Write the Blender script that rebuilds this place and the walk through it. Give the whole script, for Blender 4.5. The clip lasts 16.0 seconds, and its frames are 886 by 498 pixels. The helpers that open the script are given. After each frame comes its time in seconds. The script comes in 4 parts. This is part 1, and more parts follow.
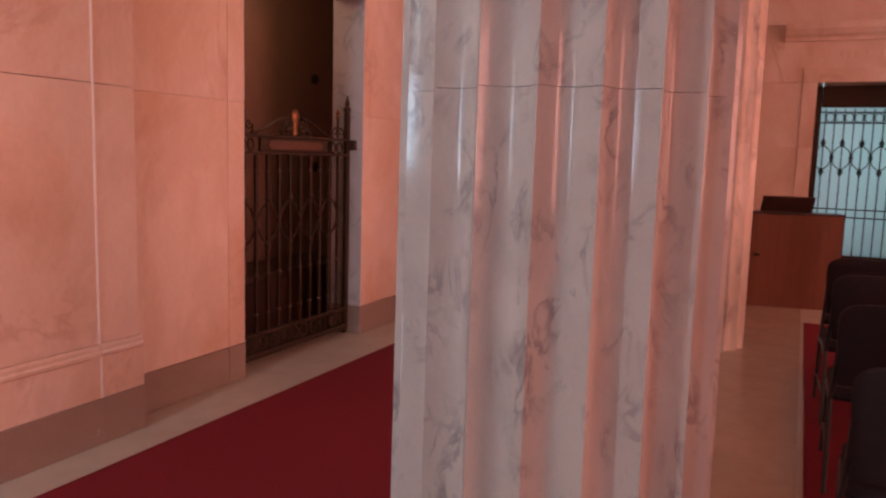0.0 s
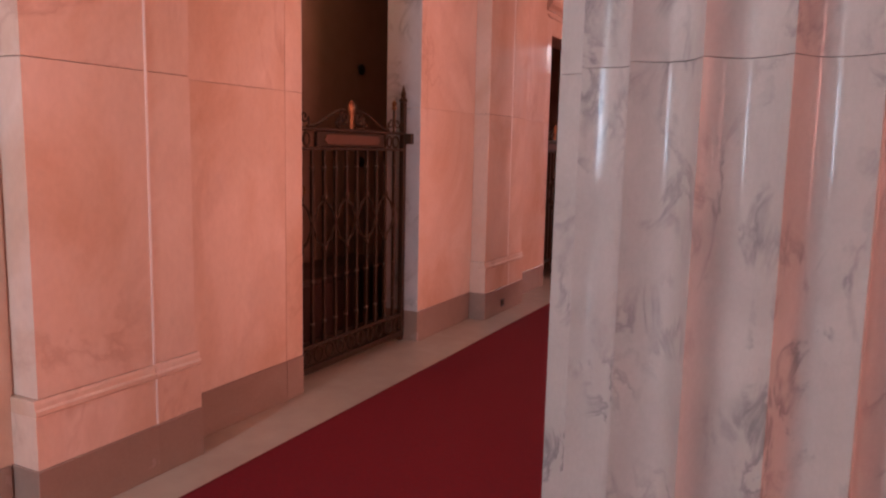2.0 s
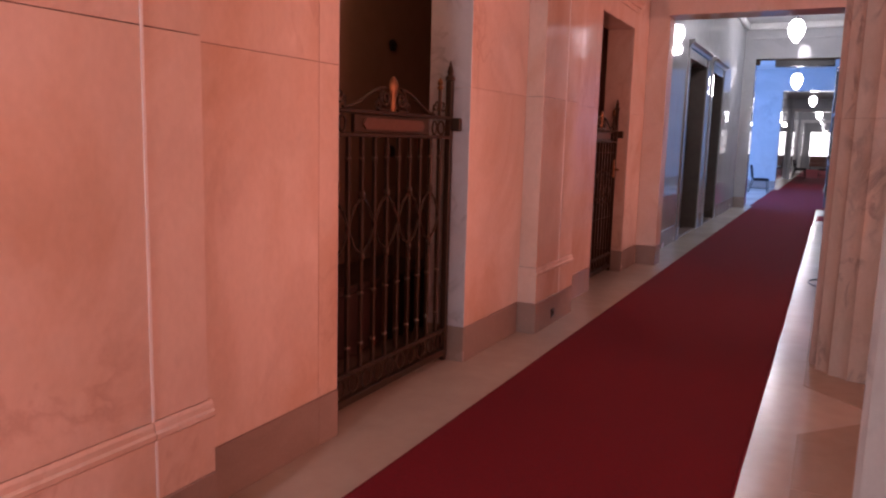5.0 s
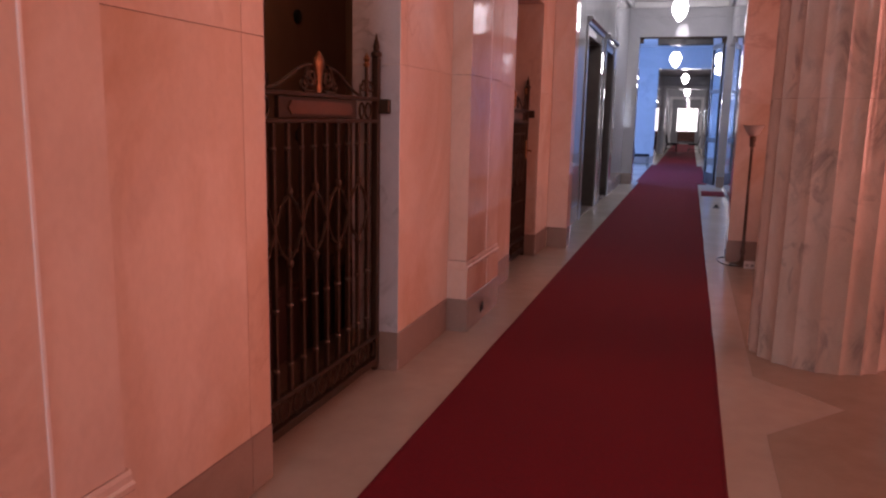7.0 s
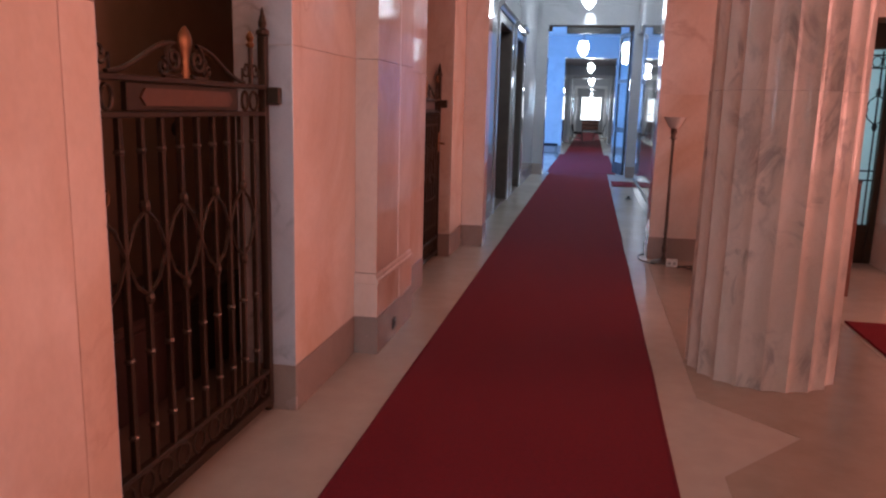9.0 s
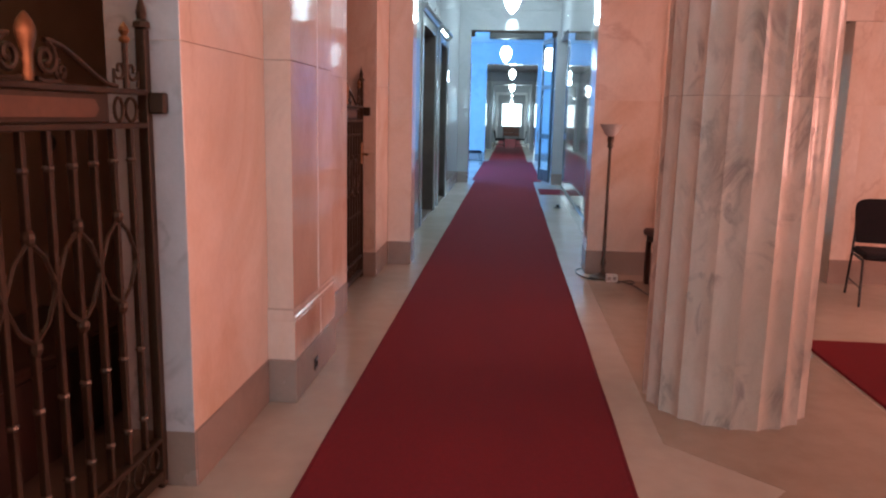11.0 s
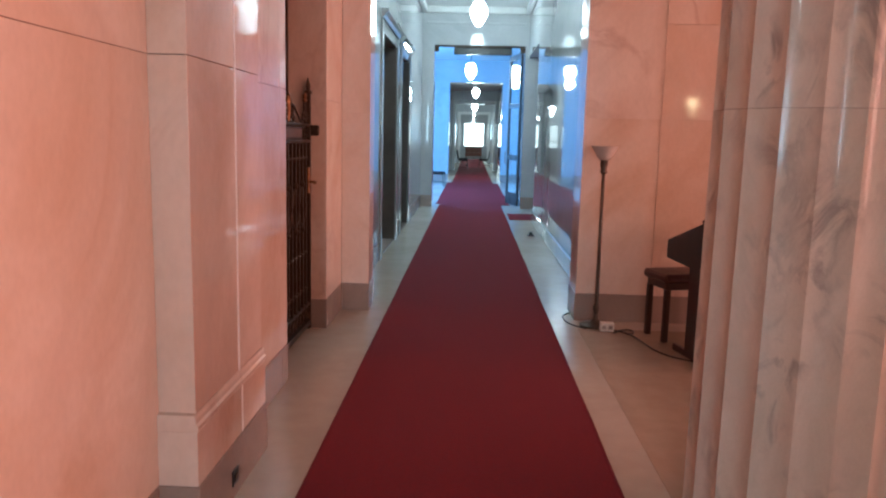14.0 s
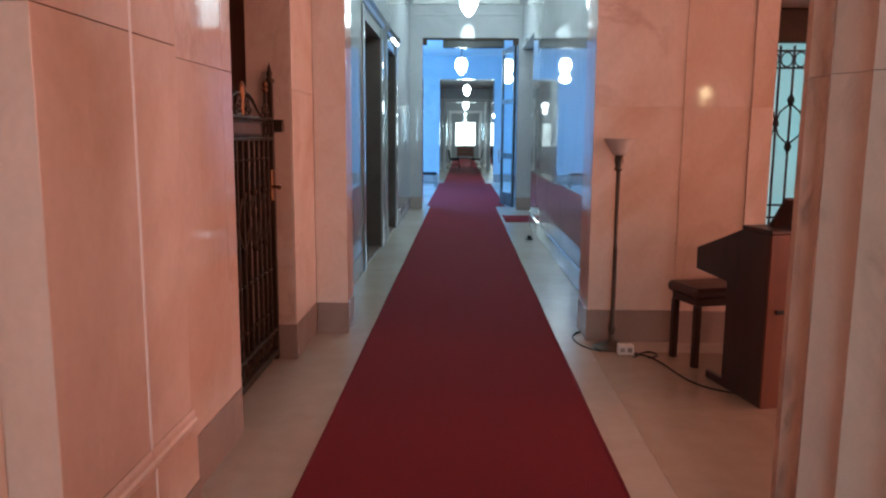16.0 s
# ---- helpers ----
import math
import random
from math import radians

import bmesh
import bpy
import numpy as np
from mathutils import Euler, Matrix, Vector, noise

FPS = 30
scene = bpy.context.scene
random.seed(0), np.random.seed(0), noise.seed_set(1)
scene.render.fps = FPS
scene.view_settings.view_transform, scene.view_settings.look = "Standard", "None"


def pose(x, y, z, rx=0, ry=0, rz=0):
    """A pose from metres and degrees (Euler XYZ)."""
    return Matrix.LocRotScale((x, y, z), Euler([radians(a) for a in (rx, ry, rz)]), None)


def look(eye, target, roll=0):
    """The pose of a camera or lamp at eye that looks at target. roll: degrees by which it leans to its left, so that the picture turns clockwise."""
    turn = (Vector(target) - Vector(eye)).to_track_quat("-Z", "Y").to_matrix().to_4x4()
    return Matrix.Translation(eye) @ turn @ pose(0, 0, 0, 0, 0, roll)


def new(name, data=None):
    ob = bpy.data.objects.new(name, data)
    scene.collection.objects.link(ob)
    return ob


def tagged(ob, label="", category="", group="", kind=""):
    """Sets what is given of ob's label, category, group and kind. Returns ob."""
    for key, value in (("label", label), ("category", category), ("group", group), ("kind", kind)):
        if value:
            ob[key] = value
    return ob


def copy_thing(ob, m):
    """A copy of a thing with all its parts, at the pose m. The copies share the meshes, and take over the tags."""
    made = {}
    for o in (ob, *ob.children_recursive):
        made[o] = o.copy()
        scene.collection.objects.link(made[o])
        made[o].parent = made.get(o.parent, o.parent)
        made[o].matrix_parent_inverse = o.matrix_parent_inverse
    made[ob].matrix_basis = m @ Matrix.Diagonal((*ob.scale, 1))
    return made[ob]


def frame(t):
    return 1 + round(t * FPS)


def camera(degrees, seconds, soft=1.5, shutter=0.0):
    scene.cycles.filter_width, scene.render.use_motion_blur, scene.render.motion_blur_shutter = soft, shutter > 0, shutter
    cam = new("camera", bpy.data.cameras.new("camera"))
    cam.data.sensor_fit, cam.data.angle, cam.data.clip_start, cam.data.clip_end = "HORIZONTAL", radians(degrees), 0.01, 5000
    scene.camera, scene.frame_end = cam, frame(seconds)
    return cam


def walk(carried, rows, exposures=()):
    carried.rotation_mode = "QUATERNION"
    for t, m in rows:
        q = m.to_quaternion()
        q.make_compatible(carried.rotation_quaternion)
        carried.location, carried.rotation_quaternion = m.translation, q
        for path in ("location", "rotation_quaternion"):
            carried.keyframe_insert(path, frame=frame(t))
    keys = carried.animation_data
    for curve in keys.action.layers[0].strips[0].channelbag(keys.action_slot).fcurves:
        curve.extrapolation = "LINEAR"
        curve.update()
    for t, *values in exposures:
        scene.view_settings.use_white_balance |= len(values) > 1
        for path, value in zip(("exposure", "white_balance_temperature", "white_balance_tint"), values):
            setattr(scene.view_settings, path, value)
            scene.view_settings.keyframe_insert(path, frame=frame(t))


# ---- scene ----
cam = camera(60.8, 16.0, soft=2.2, shutter=0.4)
PATH = [
    (0, (0.36, -0.029, 1.52), (-0.488, 1.766, 1.275), 1.7),
    (0.5, (0.286, 0.09, 1.533), (-0.632, 1.85, 1.283), 1.6),
    (1, (0.149, 0.165, 1.523), (-0.777, 1.918, 1.267), 1.7),
    (1.5, (-0.034, 0.215, 1.528), (-0.942, 1.977, 1.261), 1.5),
    (2, (-0.147, 0.231, 1.518), (-1.039, 2.002, 1.254), 1.2),
    (2.5, (-0.251, 0.301, 1.507), (-1.142, 2.069, 1.221), 1.4),
    (3, (-0.365, 0.462, 1.499), (-1.29, 2.212, 1.213), 1.3),
    (3.5, (-0.476, 0.568, 1.489), (-1.407, 2.315, 1.203), 1.7),
    (6, (-1.134, 1.085, 1.521), (-1.923, 2.896, 1.205), 1.0),
    (6.5, (-1.288, 1.167, 1.531), (-1.968, 3.018, 1.192), 1.2),
    (7, (-1.339, 1.229, 1.529), (-1.941, 3.105, 1.186), 1.2),
    (7.5, (-1.344, 1.425, 1.533), (-1.916, 3.309, 1.185), 1.0),
    (8, (-1.335, 1.595, 1.539), (-1.88, 3.488, 1.193), 0.7),
    (8.5, (-1.403, 1.736, 1.539), (-1.87, 3.648, 1.185), 1.1),
    (9, (-1.532, 1.882, 1.553), (-1.899, 3.813, 1.184), 1.5),
    (9.5, (-1.564, 1.998, 1.561), (-1.868, 3.94, 1.192), 1.6),
    (12, (-1.72, 2.885, 1.562), (-1.853, 4.855, 1.241), 1.1),
    (12.5, (-1.693, 3.089, 1.579), (-1.836, 5.061, 1.276), 1.0),
    (13, (-1.699, 3.295, 1.566), (-1.831, 5.269, 1.276), 1.0),
    (13.5, (-1.779, 3.511, 1.586), (-1.87, 5.487, 1.294), 1.4),
    (14, (-1.801, 3.681, 1.563), (-1.869, 5.658, 1.268), 1.4),
    (14.5, (-1.757, 3.918, 1.564), (-1.845, 5.895, 1.273), 0.7),
    (15, (-1.752, 4.131, 1.558), (-1.836, 6.106, 1.259), 0.8),
    (15.5, (-1.798, 4.34, 1.496), (-1.866, 6.32, 1.22), 0.8),
    (16, (-1.807, 4.582, 1.521), (-1.858, 6.56, 1.227), 0.4),
]
EXPOSURES = [
    (0.0, -0.34, 5760, 11),
    (1.5, -0.27, 5780, 14),
    (3.0, -0.20, 5680, 16),
    (3.7, -0.24, 5740, 17),
    (6.0, -0.52, 6300, 30),
    (7.5, -0.64, 6120, 27),
    (9.5, -0.10, 5220, 2),
    (12.0, 0.22, 4980, -11),
    (13.5, 0.24, 4980, -12),
    (15.0, 0.16, 5060, -12),
    (16.0, 0.02, 5090, -12),
]
walk(cam, [(t, look(eye, target, roll)) for t, eye, target, roll in PATH], EXPOSURES)

# ---- world and light ----
world = bpy.data.worlds.new("world")
scene.world = world
world.use_nodes = True
wn = world.node_tree.nodes
sky = wn.new("ShaderNodeTexSky")
sky.sky_type, sky.sun_disc, sky.sun_elevation, sky.sun_rotation = "NISHITA", False, radians(35), radians(200)
wn["Background"].inputs["Strength"].default_value = 0.12
world.node_tree.links.new(sky.outputs[0], wn["Background"].inputs["Color"])


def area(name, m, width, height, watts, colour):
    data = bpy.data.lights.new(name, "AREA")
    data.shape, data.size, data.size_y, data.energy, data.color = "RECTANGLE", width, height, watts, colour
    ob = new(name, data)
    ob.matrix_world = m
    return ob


def point(name, place, watts, colour, radius=0.1):
    data = bpy.data.lights.new(name, "POINT")
    data.energy, data.color, data.shadow_soft_size = watts, colour, radius
    ob = new(name, data)
    ob.location = place
    return ob


# unseen area lamps standing in for rose-tinted light from the hall's far side
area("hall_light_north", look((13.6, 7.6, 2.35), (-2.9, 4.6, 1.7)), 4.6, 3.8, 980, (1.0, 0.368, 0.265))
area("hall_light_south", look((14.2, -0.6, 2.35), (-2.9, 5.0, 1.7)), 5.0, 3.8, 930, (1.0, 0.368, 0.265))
# daylight at the end of the passage behind the walker
area("south_window_light", look((-1.75, -15.7, 2.4), (-1.75, 0.0, 1.6)), 1.7, 2.4, 310, (0.72, 0.89, 1.0))
# daylight at both ends of the cross hall
area("window_light_west", look((-6.6, 25.5, 2.4), (-1.5, 26.5, 1.2)), 4.0, 2.6, 830, (0.21, 0.45, 1.0))
area("window_light_east", look((3.4, 25.5, 2.4), (-2.0, 27.0, 1.2)), 4.0, 2.6, 70, (0.16, 0.40, 1.0))
area("door_daylight", look((0.97, 11.9, 1.7), (0.97, 10.0, 1.4)), 1.0, 2.0, 24, (0.80, 0.96, 0.95))

# ---- materials ----


def shader(name, rough=0.5, metal=0.0, spec=0.5, coat=0.0):
    mat = bpy.data.materials.new(name)
    mat.use_nodes = True
    t = mat.node_tree
    b = t.nodes["Principled BSDF"]
    b.inputs["Roughness"].default_value, b.inputs["Metallic"].default_value = rough, metal
    b.inputs["Specular IOR Level"].default_value, b.inputs["Coat Weight"].default_value = spec, coat
    b.inputs["Coat Roughness"].default_value = 0.06
    return mat, t, b


def node(t, kind, **values):
    n = t.nodes.new("ShaderNode" + kind)
    for key, value in values.items():
        n.inputs[key.replace("_", " ")].default_value = value
    return n


def coords(t, spread=7.0, stretch=(1, 1, 1)):
    """Object coordinates, moved by a random step for each object."""
    tc, info = node(t, "TexCoord"), node(t, "ObjectInfo")
    mul = t.nodes.new("ShaderNodeVectorMath")
    mul.operation = "MULTIPLY_ADD"
    comb = node(t, "CombineXYZ")
    scl = t.nodes.new("ShaderNodeMath")
    scl.operation = "MULTIPLY"
    scl.inputs[1].default_value = spread
    t.links.new(info.outputs["Random"], scl.inputs[0])
    for k in range(3):
        t.links.new(scl.outputs[0], comb.inputs[k])
    mul.inputs[1].default_value = stretch
    t.links.new(tc.outputs["Object"], mul.inputs[0])
    t.links.new(comb.outputs[0], mul.inputs[2])
    return mul.outputs[0]


def ramp(t, fac, stops):
    r = t.nodes.new("ShaderNodeValToRGB")
    e = r.color_ramp.elements
    while len(e) < len(stops):
        e.new(0.5)
    for k, (p, c) in enumerate(stops):
        e[k].position, e[k].color = p, (*c, 1)
    t.links.new(fac, r.inputs[0])
    return r.outputs[0]


def mix(t, fac, a, b, kind="MIX"):
    m = t.nodes.new("ShaderNodeMix")
    m.data_type, m.blend_type = "RGBA", kind
    for sock, v in ((m.inputs[0], fac), (m.inputs[6], a), (m.inputs[7], b)):
        if isinstance(v, (int, float)):
            sock.default_value = v
        elif isinstance(v, tuple):
            sock.default_value = (*v, 1)
        else:
            t.links.new(v, sock)
    return m.outputs[2]


def bump(t, b, height, strength, distance):
    n = node(t, "Bump", Strength=strength, Distance=distance)
    t.links.new(height, n.inputs["Height"])
    t.links.new(n.outputs[0], b.inputs["Normal"])


def marble(name, light, cloud, vein, rough=0.12, scale=1.0, veins=0.75, wavy=0.0, coat=0.0, start=0.5, smear=1.0, patchy=1.0, spec=0.5, hair=None):
    mat, t, b = shader(name, rough, spec=spec, coat=coat)
    p = coords(t, 9.0, (1, 1, smear))
    big = node(t, "TexNoise", Scale=1.3 * scale, Detail=6.0, Roughness=0.6, Distortion=0.9)
    warp = node(t, "TexNoise", Scale=1.5 * scale, Detail=5.0, Roughness=0.55, Distortion=0.6)
    fine = node(t, "TexNoise", Scale=46.0 * scale, Detail=4.0, Roughness=0.6)
    for n in (big, warp, fine):
        t.links.new(p, n.inputs["Vector"])
    base = ramp(t, big.outputs[0], [(0.30, cloud), (0.62, light)])
    line = ramp(t, warp.outputs[0], [(0.40, (0, 0, 0)), (0.49, (0.9, 0.9, 0.9)), (0.525, (0.45, 0.45, 0.45)), (0.63, (0, 0, 0))])
    where = ramp(t, big.outputs[0], [(start, (0, 0, 0)), (start + 0.2, (veins, veins, veins))])
    colour = mix(t, mix(t, 1.0, line, where, "MULTIPLY"), base, vein)
    if hair:
        tint, amount, size, width = hair
        wisp = node(t, "TexNoise", Scale=size, Detail=7.0, Roughness=0.58, Distortion=0.8)
        spots = node(t, "TexNoise", Scale=size * 0.9, Detail=3.0, Roughness=0.5)
        t.links.new(p, wisp.inputs["Vector"])
        shift = t.nodes.new("ShaderNodeVectorMath")
        shift.inputs[1].default_value = (4.7, 9.1, 2.3)
        t.links.new(p, shift.inputs[0])
        t.links.new(shift.outputs[0], spots.inputs["Vector"])
        thin = ramp(t, wisp.outputs[0], [(0.5 - 2.5 * width, (0, 0, 0)), (0.5 - width * 0.3, (1, 1, 1)), (0.5, (0.7, 0.7, 0.7)), (0.5 + width, (0, 0, 0))])
        here = ramp(t, spots.outputs[0], [(0.46, (0, 0, 0)), (0.66, (amount, amount, amount))])
        colour = mix(t, mix(t, 1.0, thin, here, "MULTIPLY"), colour, tint)
    colour = mix(t, 0.10, colour, ramp(t, fine.outputs[0], [(0.3, (0.35, 0.33, 0.33)), (0.7, (1, 1, 1))]), "MULTIPLY")
    t.links.new(colour, b.inputs["Base Color"])
    rr = ramp(t, big.outputs[0], [(0.3, (rough * (1 - 0.3 * patchy),) * 3), (0.7, (rough * (1 + 0.6 * patchy),) * 3)])
    t.links.new(rr, b.inputs["Roughness"])
    if wavy:
        wave = node(t, "TexNoise", Scale=2.6, Detail=2.0)
        t.links.new(p, wave.inputs["Vector"])
        bump(t, b, wave.outputs[0], wavy, 0.01)
    return mat


def mottled(name, a, c, rough, scale=30.0, metal=0.0, strength=0.1, distance=0.002, stretch=(1, 1, 1), spec=0.5, coat=0.0):
    mat, t, b = shader(name, rough, metal, spec, coat)
    p = coords(t, 5.0, stretch)
    n = node(t, "TexNoise", Scale=scale, Detail=6.0, Roughness=0.6)
    w = node(t, "TexNoise", Scale=scale * 0.11, Detail=4.0, Roughness=0.55)
    for k in (n, w):
        t.links.new(p, k.inputs["Vector"])
    fac = mix(t, 0.5, n.outputs[0], w.outputs[0])
    t.links.new(ramp(t, fac, [(0.33, a), (0.67, c)]), b.inputs["Base Color"])
    t.links.new(ramp(t, w.outputs[0], [(0.3, (rough * 0.8,) * 3), (0.7, (min(1, rough * 1.25),) * 3)]), b.inputs["Roughness"])
    bump(t, b, n.outputs[0], strength, distance)
    return mat


def glow(name, colour, strength):
    mat, t, b = shader(name)
    b.inputs["Base Color"].default_value = (*colour, 1)
    b.inputs["Emission Color"].default_value = (*colour, 1)
    b.inputs["Emission Strength"].default_value = strength
    return mat


WALL = marble("wall_marble", (0.80, 0.70, 0.62), (0.63, 0.46, 0.34), (0.44, 0.29, 0.23), 0.07, 0.8, 0.35, 0.02, start=0.47, smear=0.7, patchy=0.5, spec=0.30, hair=((0.42, 0.25, 0.19), 0.38, 0.9, 0.013))
COLUMN = marble("column_marble", (0.49, 0.475, 0.455), (0.41, 0.395, 0.38), (0.28, 0.275, 0.27), 0.08, 3.0, 0.3, start=0.44, smear=0.6, patchy=0.4, spec=0.26, hair=((0.14, 0.145, 0.16), 0.7, 9.0, 0.032))
# cream stone, warmed further to carry the pink light bounced onto it
CREAMY = marble("warmed_cream_marble", (0.66, 0.58, 0.50), (0.54, 0.455, 0.37), (0.34, 0.27, 0.215), 0.08, 2.4, 0.4, start=0.44, smear=0.6, patchy=0.4, spec=0.14, hair=((0.22, 0.195, 0.185), 0.7, 5.0, 0.05))
JAMB = marble("grey_jamb_marble", (0.60, 0.625, 0.66), (0.50, 0.525, 0.56), (0.32, 0.34, 0.37), 0.12, 1.6, 0.4, patchy=0.4, spec=0.35, hair=((0.22, 0.235, 0.26), 0.6, 3.0, 0.03))
PALE = marble("pale_marble", (0.52, 0.53, 0.54), (0.43, 0.44, 0.45), (0.28, 0.28, 0.30), 0.022, 0.8, 0.5, 0.003, patchy=0.4)
BASE = marble("base_marble", (0.34, 0.27, 0.23), (0.28, 0.22, 0.185), (0.22, 0.165, 0.14), 0.24, 1.2, 0.15, patchy=0.3)
CREAM = mottled("floor_marble", (0.44, 0.375, 0.305), (0.52, 0.45, 0.375), 0.21, 7.0, strength=0.01, spec=0.2)
TAN = mottled("floor_tan_marble", (0.33, 0.255, 0.19), (0.42, 0.335, 0.26), 0.2, 7.0, strength=0.01)
PLASTER = mottled("plaster", (0.70, 0.70, 0.68), (0.80, 0.80, 0.78), 0.6, 12.0)
CARPET = mottled("red_carpet", (0.125, 0.012, 0.018), (0.23, 0.022, 0.032), 0.95, 420.0, strength=0.6, distance=0.004, spec=0.1)
BINDING = mottled("carpet_binding", (0.105, 0.0105, 0.016), (0.19, 0.019, 0.028), 0.92, 260.0, strength=0.5, distance=0.002, spec=0.1)
BRONZE = mottled("bronze", (0.034, 0.0205, 0.0115), (0.062, 0.038, 0.021), 0.5, 40.0, 0.45)
GILT = mottled("gilt_bronze", (0.19, 0.095, 0.045), (0.31, 0.16, 0.07), 0.45, 50.0, 0.85)
DARKWALL = mottled("dark_panelling", (0.28, 0.17, 0.125), (0.36, 0.225, 0.17), 0.45, 6.0)
ROOMFLOOR = mottled("brown_floor", (0.13, 0.08, 0.06), (0.19, 0.12, 0.09), 0.4, 9.0)
BLACK = mottled("black_metal", (0.012, 0.012, 0.013), (0.03, 0.03, 0.03), 0.4, 60.0, 0.3)
WOODRED = mottled("red_brown_veneer", (0.10, 0.032, 0.016), (0.17, 0.058, 0.028), 0.38, 16.0, stretch=(1, 1, 0.12), strength=0.05)
WOODDARK = mottled("dark_wood", (0.028, 0.014, 0.011), (0.06, 0.028, 0.02), 0.4, 14.0, stretch=(1, 1, 0.15), strength=0.05)
FABRIC = mottled("dark_fabric", (0.016, 0.012, 0.014), (0.035, 0.026, 0.028), 0.9, 300.0, strength=0.4, distance=0.002, spec=0.2)
# brown tone stands in for warm light on the corridor's door jambs
LINING = mottled("warm_lit_lining", (0.10, 0.082, 0.07), (0.16, 0.135, 0.115), 0.3, 8.0)
PEWTER = mottled("dull_bronze", (0.075, 0.056, 0.042), (0.13, 0.10, 0.078), 0.4, 60.0, 0.7)
SILVER = mottled("brushed_steel", (0.35, 0.33, 0.31), (0.5, 0.48, 0.46), 0.35, 80.0, 0.9)
WHITE = mottled("white_plastic", (0.72, 0.71, 0.68), (0.82, 0.81, 0.78), 0.4, 60.0)
OPAL = mottled("opal_glass", (0.55, 0.50, 0.46), (0.66, 0.60, 0.55), 0.25, 20.0)
LAMP = glow("lit_globe", (1.0, 0.99, 0.95), 28.0)
DAY = glow("bright_window", (1.0, 0.97, 0.90), 3.6)


def frosted(name, colour):
    mat, t, b = shader(name, 0.4)
    b.inputs["Base Color"].default_value = (*colour, 1)
    tr = node(t, "BsdfTranslucent")
    tr.inputs["Color"].default_value = (*colour, 1)
    m = node(t, "MixShader")
    m.inputs[0].default_value = 0.7
    t.links.new(b.outputs[0], m.inputs[1])
    t.links.new(tr.outputs[0], m.inputs[2])
    t.links.new(m.outputs[0], t.nodes["Material Output"].inputs["Surface"])
    return mat


def clear(name, colour):
    mat, t, b = shader(name, 0.02)
    b.inputs["Base Color"].default_value = (*colour, 1)
    b.inputs["Transmission Weight"].default_value = 1.0
    return mat


GLASS = clear("door_glass", (0.92, 0.96, 0.97))
PANE = frosted("frosted_pane", (0.74, 0.84, 0.83))

# ---- building helpers ----


def part(name, bm, material, parent=None, label=""):
    """One bmesh as one mesh object, under a thing, under a part, or of its own."""
    me = bpy.data.meshes.new(name)
    bm.normal_update()
    bm.to_mesh(me)
    bm.free()
    me.materials.append(material)
    ob = new(name, me)
    if parent is not None:
        ob.parent = parent
    if label:
        ob["label"] = label
    return ob


def smooth(ob, angle=40):
    for p in ob.data.polygons:
        p.use_smooth = True
    ob.data.set_sharp_from_angle(angle=radians(angle))
    return ob


def block(x0, x1, y0, y1, z0, z1, bevel=0.0, bm=None):
    bm = bm or bmesh.new()
    v = [bm.verts.new(p) for p in ((x0, y0, z0), (x1, y0, z0), (x1, y1, z0), (x0, y1, z0), (x0, y0, z1), (x1, y0, z1), (x1, y1, z1), (x0, y1, z1))]
    f = [bm.faces.new([v[i] for i in q]) for q in ((3, 2, 1, 0), (4, 5, 6, 7), (0, 1, 5, 4), (1, 2, 6, 5), (2, 3, 7, 6), (3, 0, 4, 7))]
    if bevel:
        bmesh.ops.bevel(bm, geom=list({e for g in f for e in g.edges}), offset=bevel, segments=1, affect="EDGES", profile=0.5)
    return bm


def prism(outline, axis, a, b, bevel=0.0):
    """A flat outline pushed along an axis from a to b. Outline pairs are the two other axes in order."""
    def at(p, s):
        q = list(p)
        q.insert("xyz".index(axis), s)
        return q
    bm = bmesh.new()
    low, high = [bm.verts.new(at(p, a)) for p in outline], [bm.verts.new(at(p, b)) for p in outline]
    n = len(outline)
    bm.faces.new(low), bm.faces.new(high[::-1])
    for i in range(n):
        bm.faces.new((low[i], high[i], high[(i + 1) % n], low[(i + 1) % n]))
    bmesh.ops.recalc_face_normals(bm, faces=bm.faces)
    if bevel:
        bmesh.ops.bevel(bm, geom=bm.edges[:], offset=bevel, segments=1, affect="EDGES", profile=0.5)
    return bm


def lathe(profile, x, y, steps=20, bm=None):
    bm = bm or bmesh.new()
    rings = [[bm.verts.new((x + r * math.cos(2 * math.pi * k / steps), y + r * math.sin(2 * math.pi * k / steps), z)) for k in range(steps)] for r, z in profile]
    for a, b in zip(rings, rings[1:]):
        for k in range(steps):
            bm.faces.new((a[k], a[(k + 1) % steps], b[(k + 1) % steps], b[k]))
    bm.faces.new(rings[0][::-1]), bm.faces.new(rings[-1])
    return bm


def tube(points, r, steps=8, bm=None):
    """A round bar bent through points; r one radius or one for each point."""
    bm = bm or bmesh.new()
    pts = [Vector(p) for p in points]
    radii = r if isinstance(r, (list, tuple)) else [r] * len(pts)
    side = None
    rings = []
    for i, p in enumerate(pts):
        d = (pts[min(i + 1, len(pts) - 1)] - pts[max(i - 1, 0)]).normalized()
        if side is None:
            side = d.orthogonal().normalized()
        side = (side - d * side.dot(d)).normalized()
        up = d.cross(side)
        rings.append([bm.verts.new(p + radii[i] * (math.cos(2 * math.pi * k / steps) * side + math.sin(2 * math.pi * k / steps) * up)) for k in range(steps)])
    for a, b in zip(rings, rings[1:]):
        for k in range(steps):
            bm.faces.new((a[k], a[(k + 1) % steps], b[(k + 1) % steps], b[k]))
    bm.faces.new(rings[0][::-1]), bm.faces.new(rings[-1])
    return bm


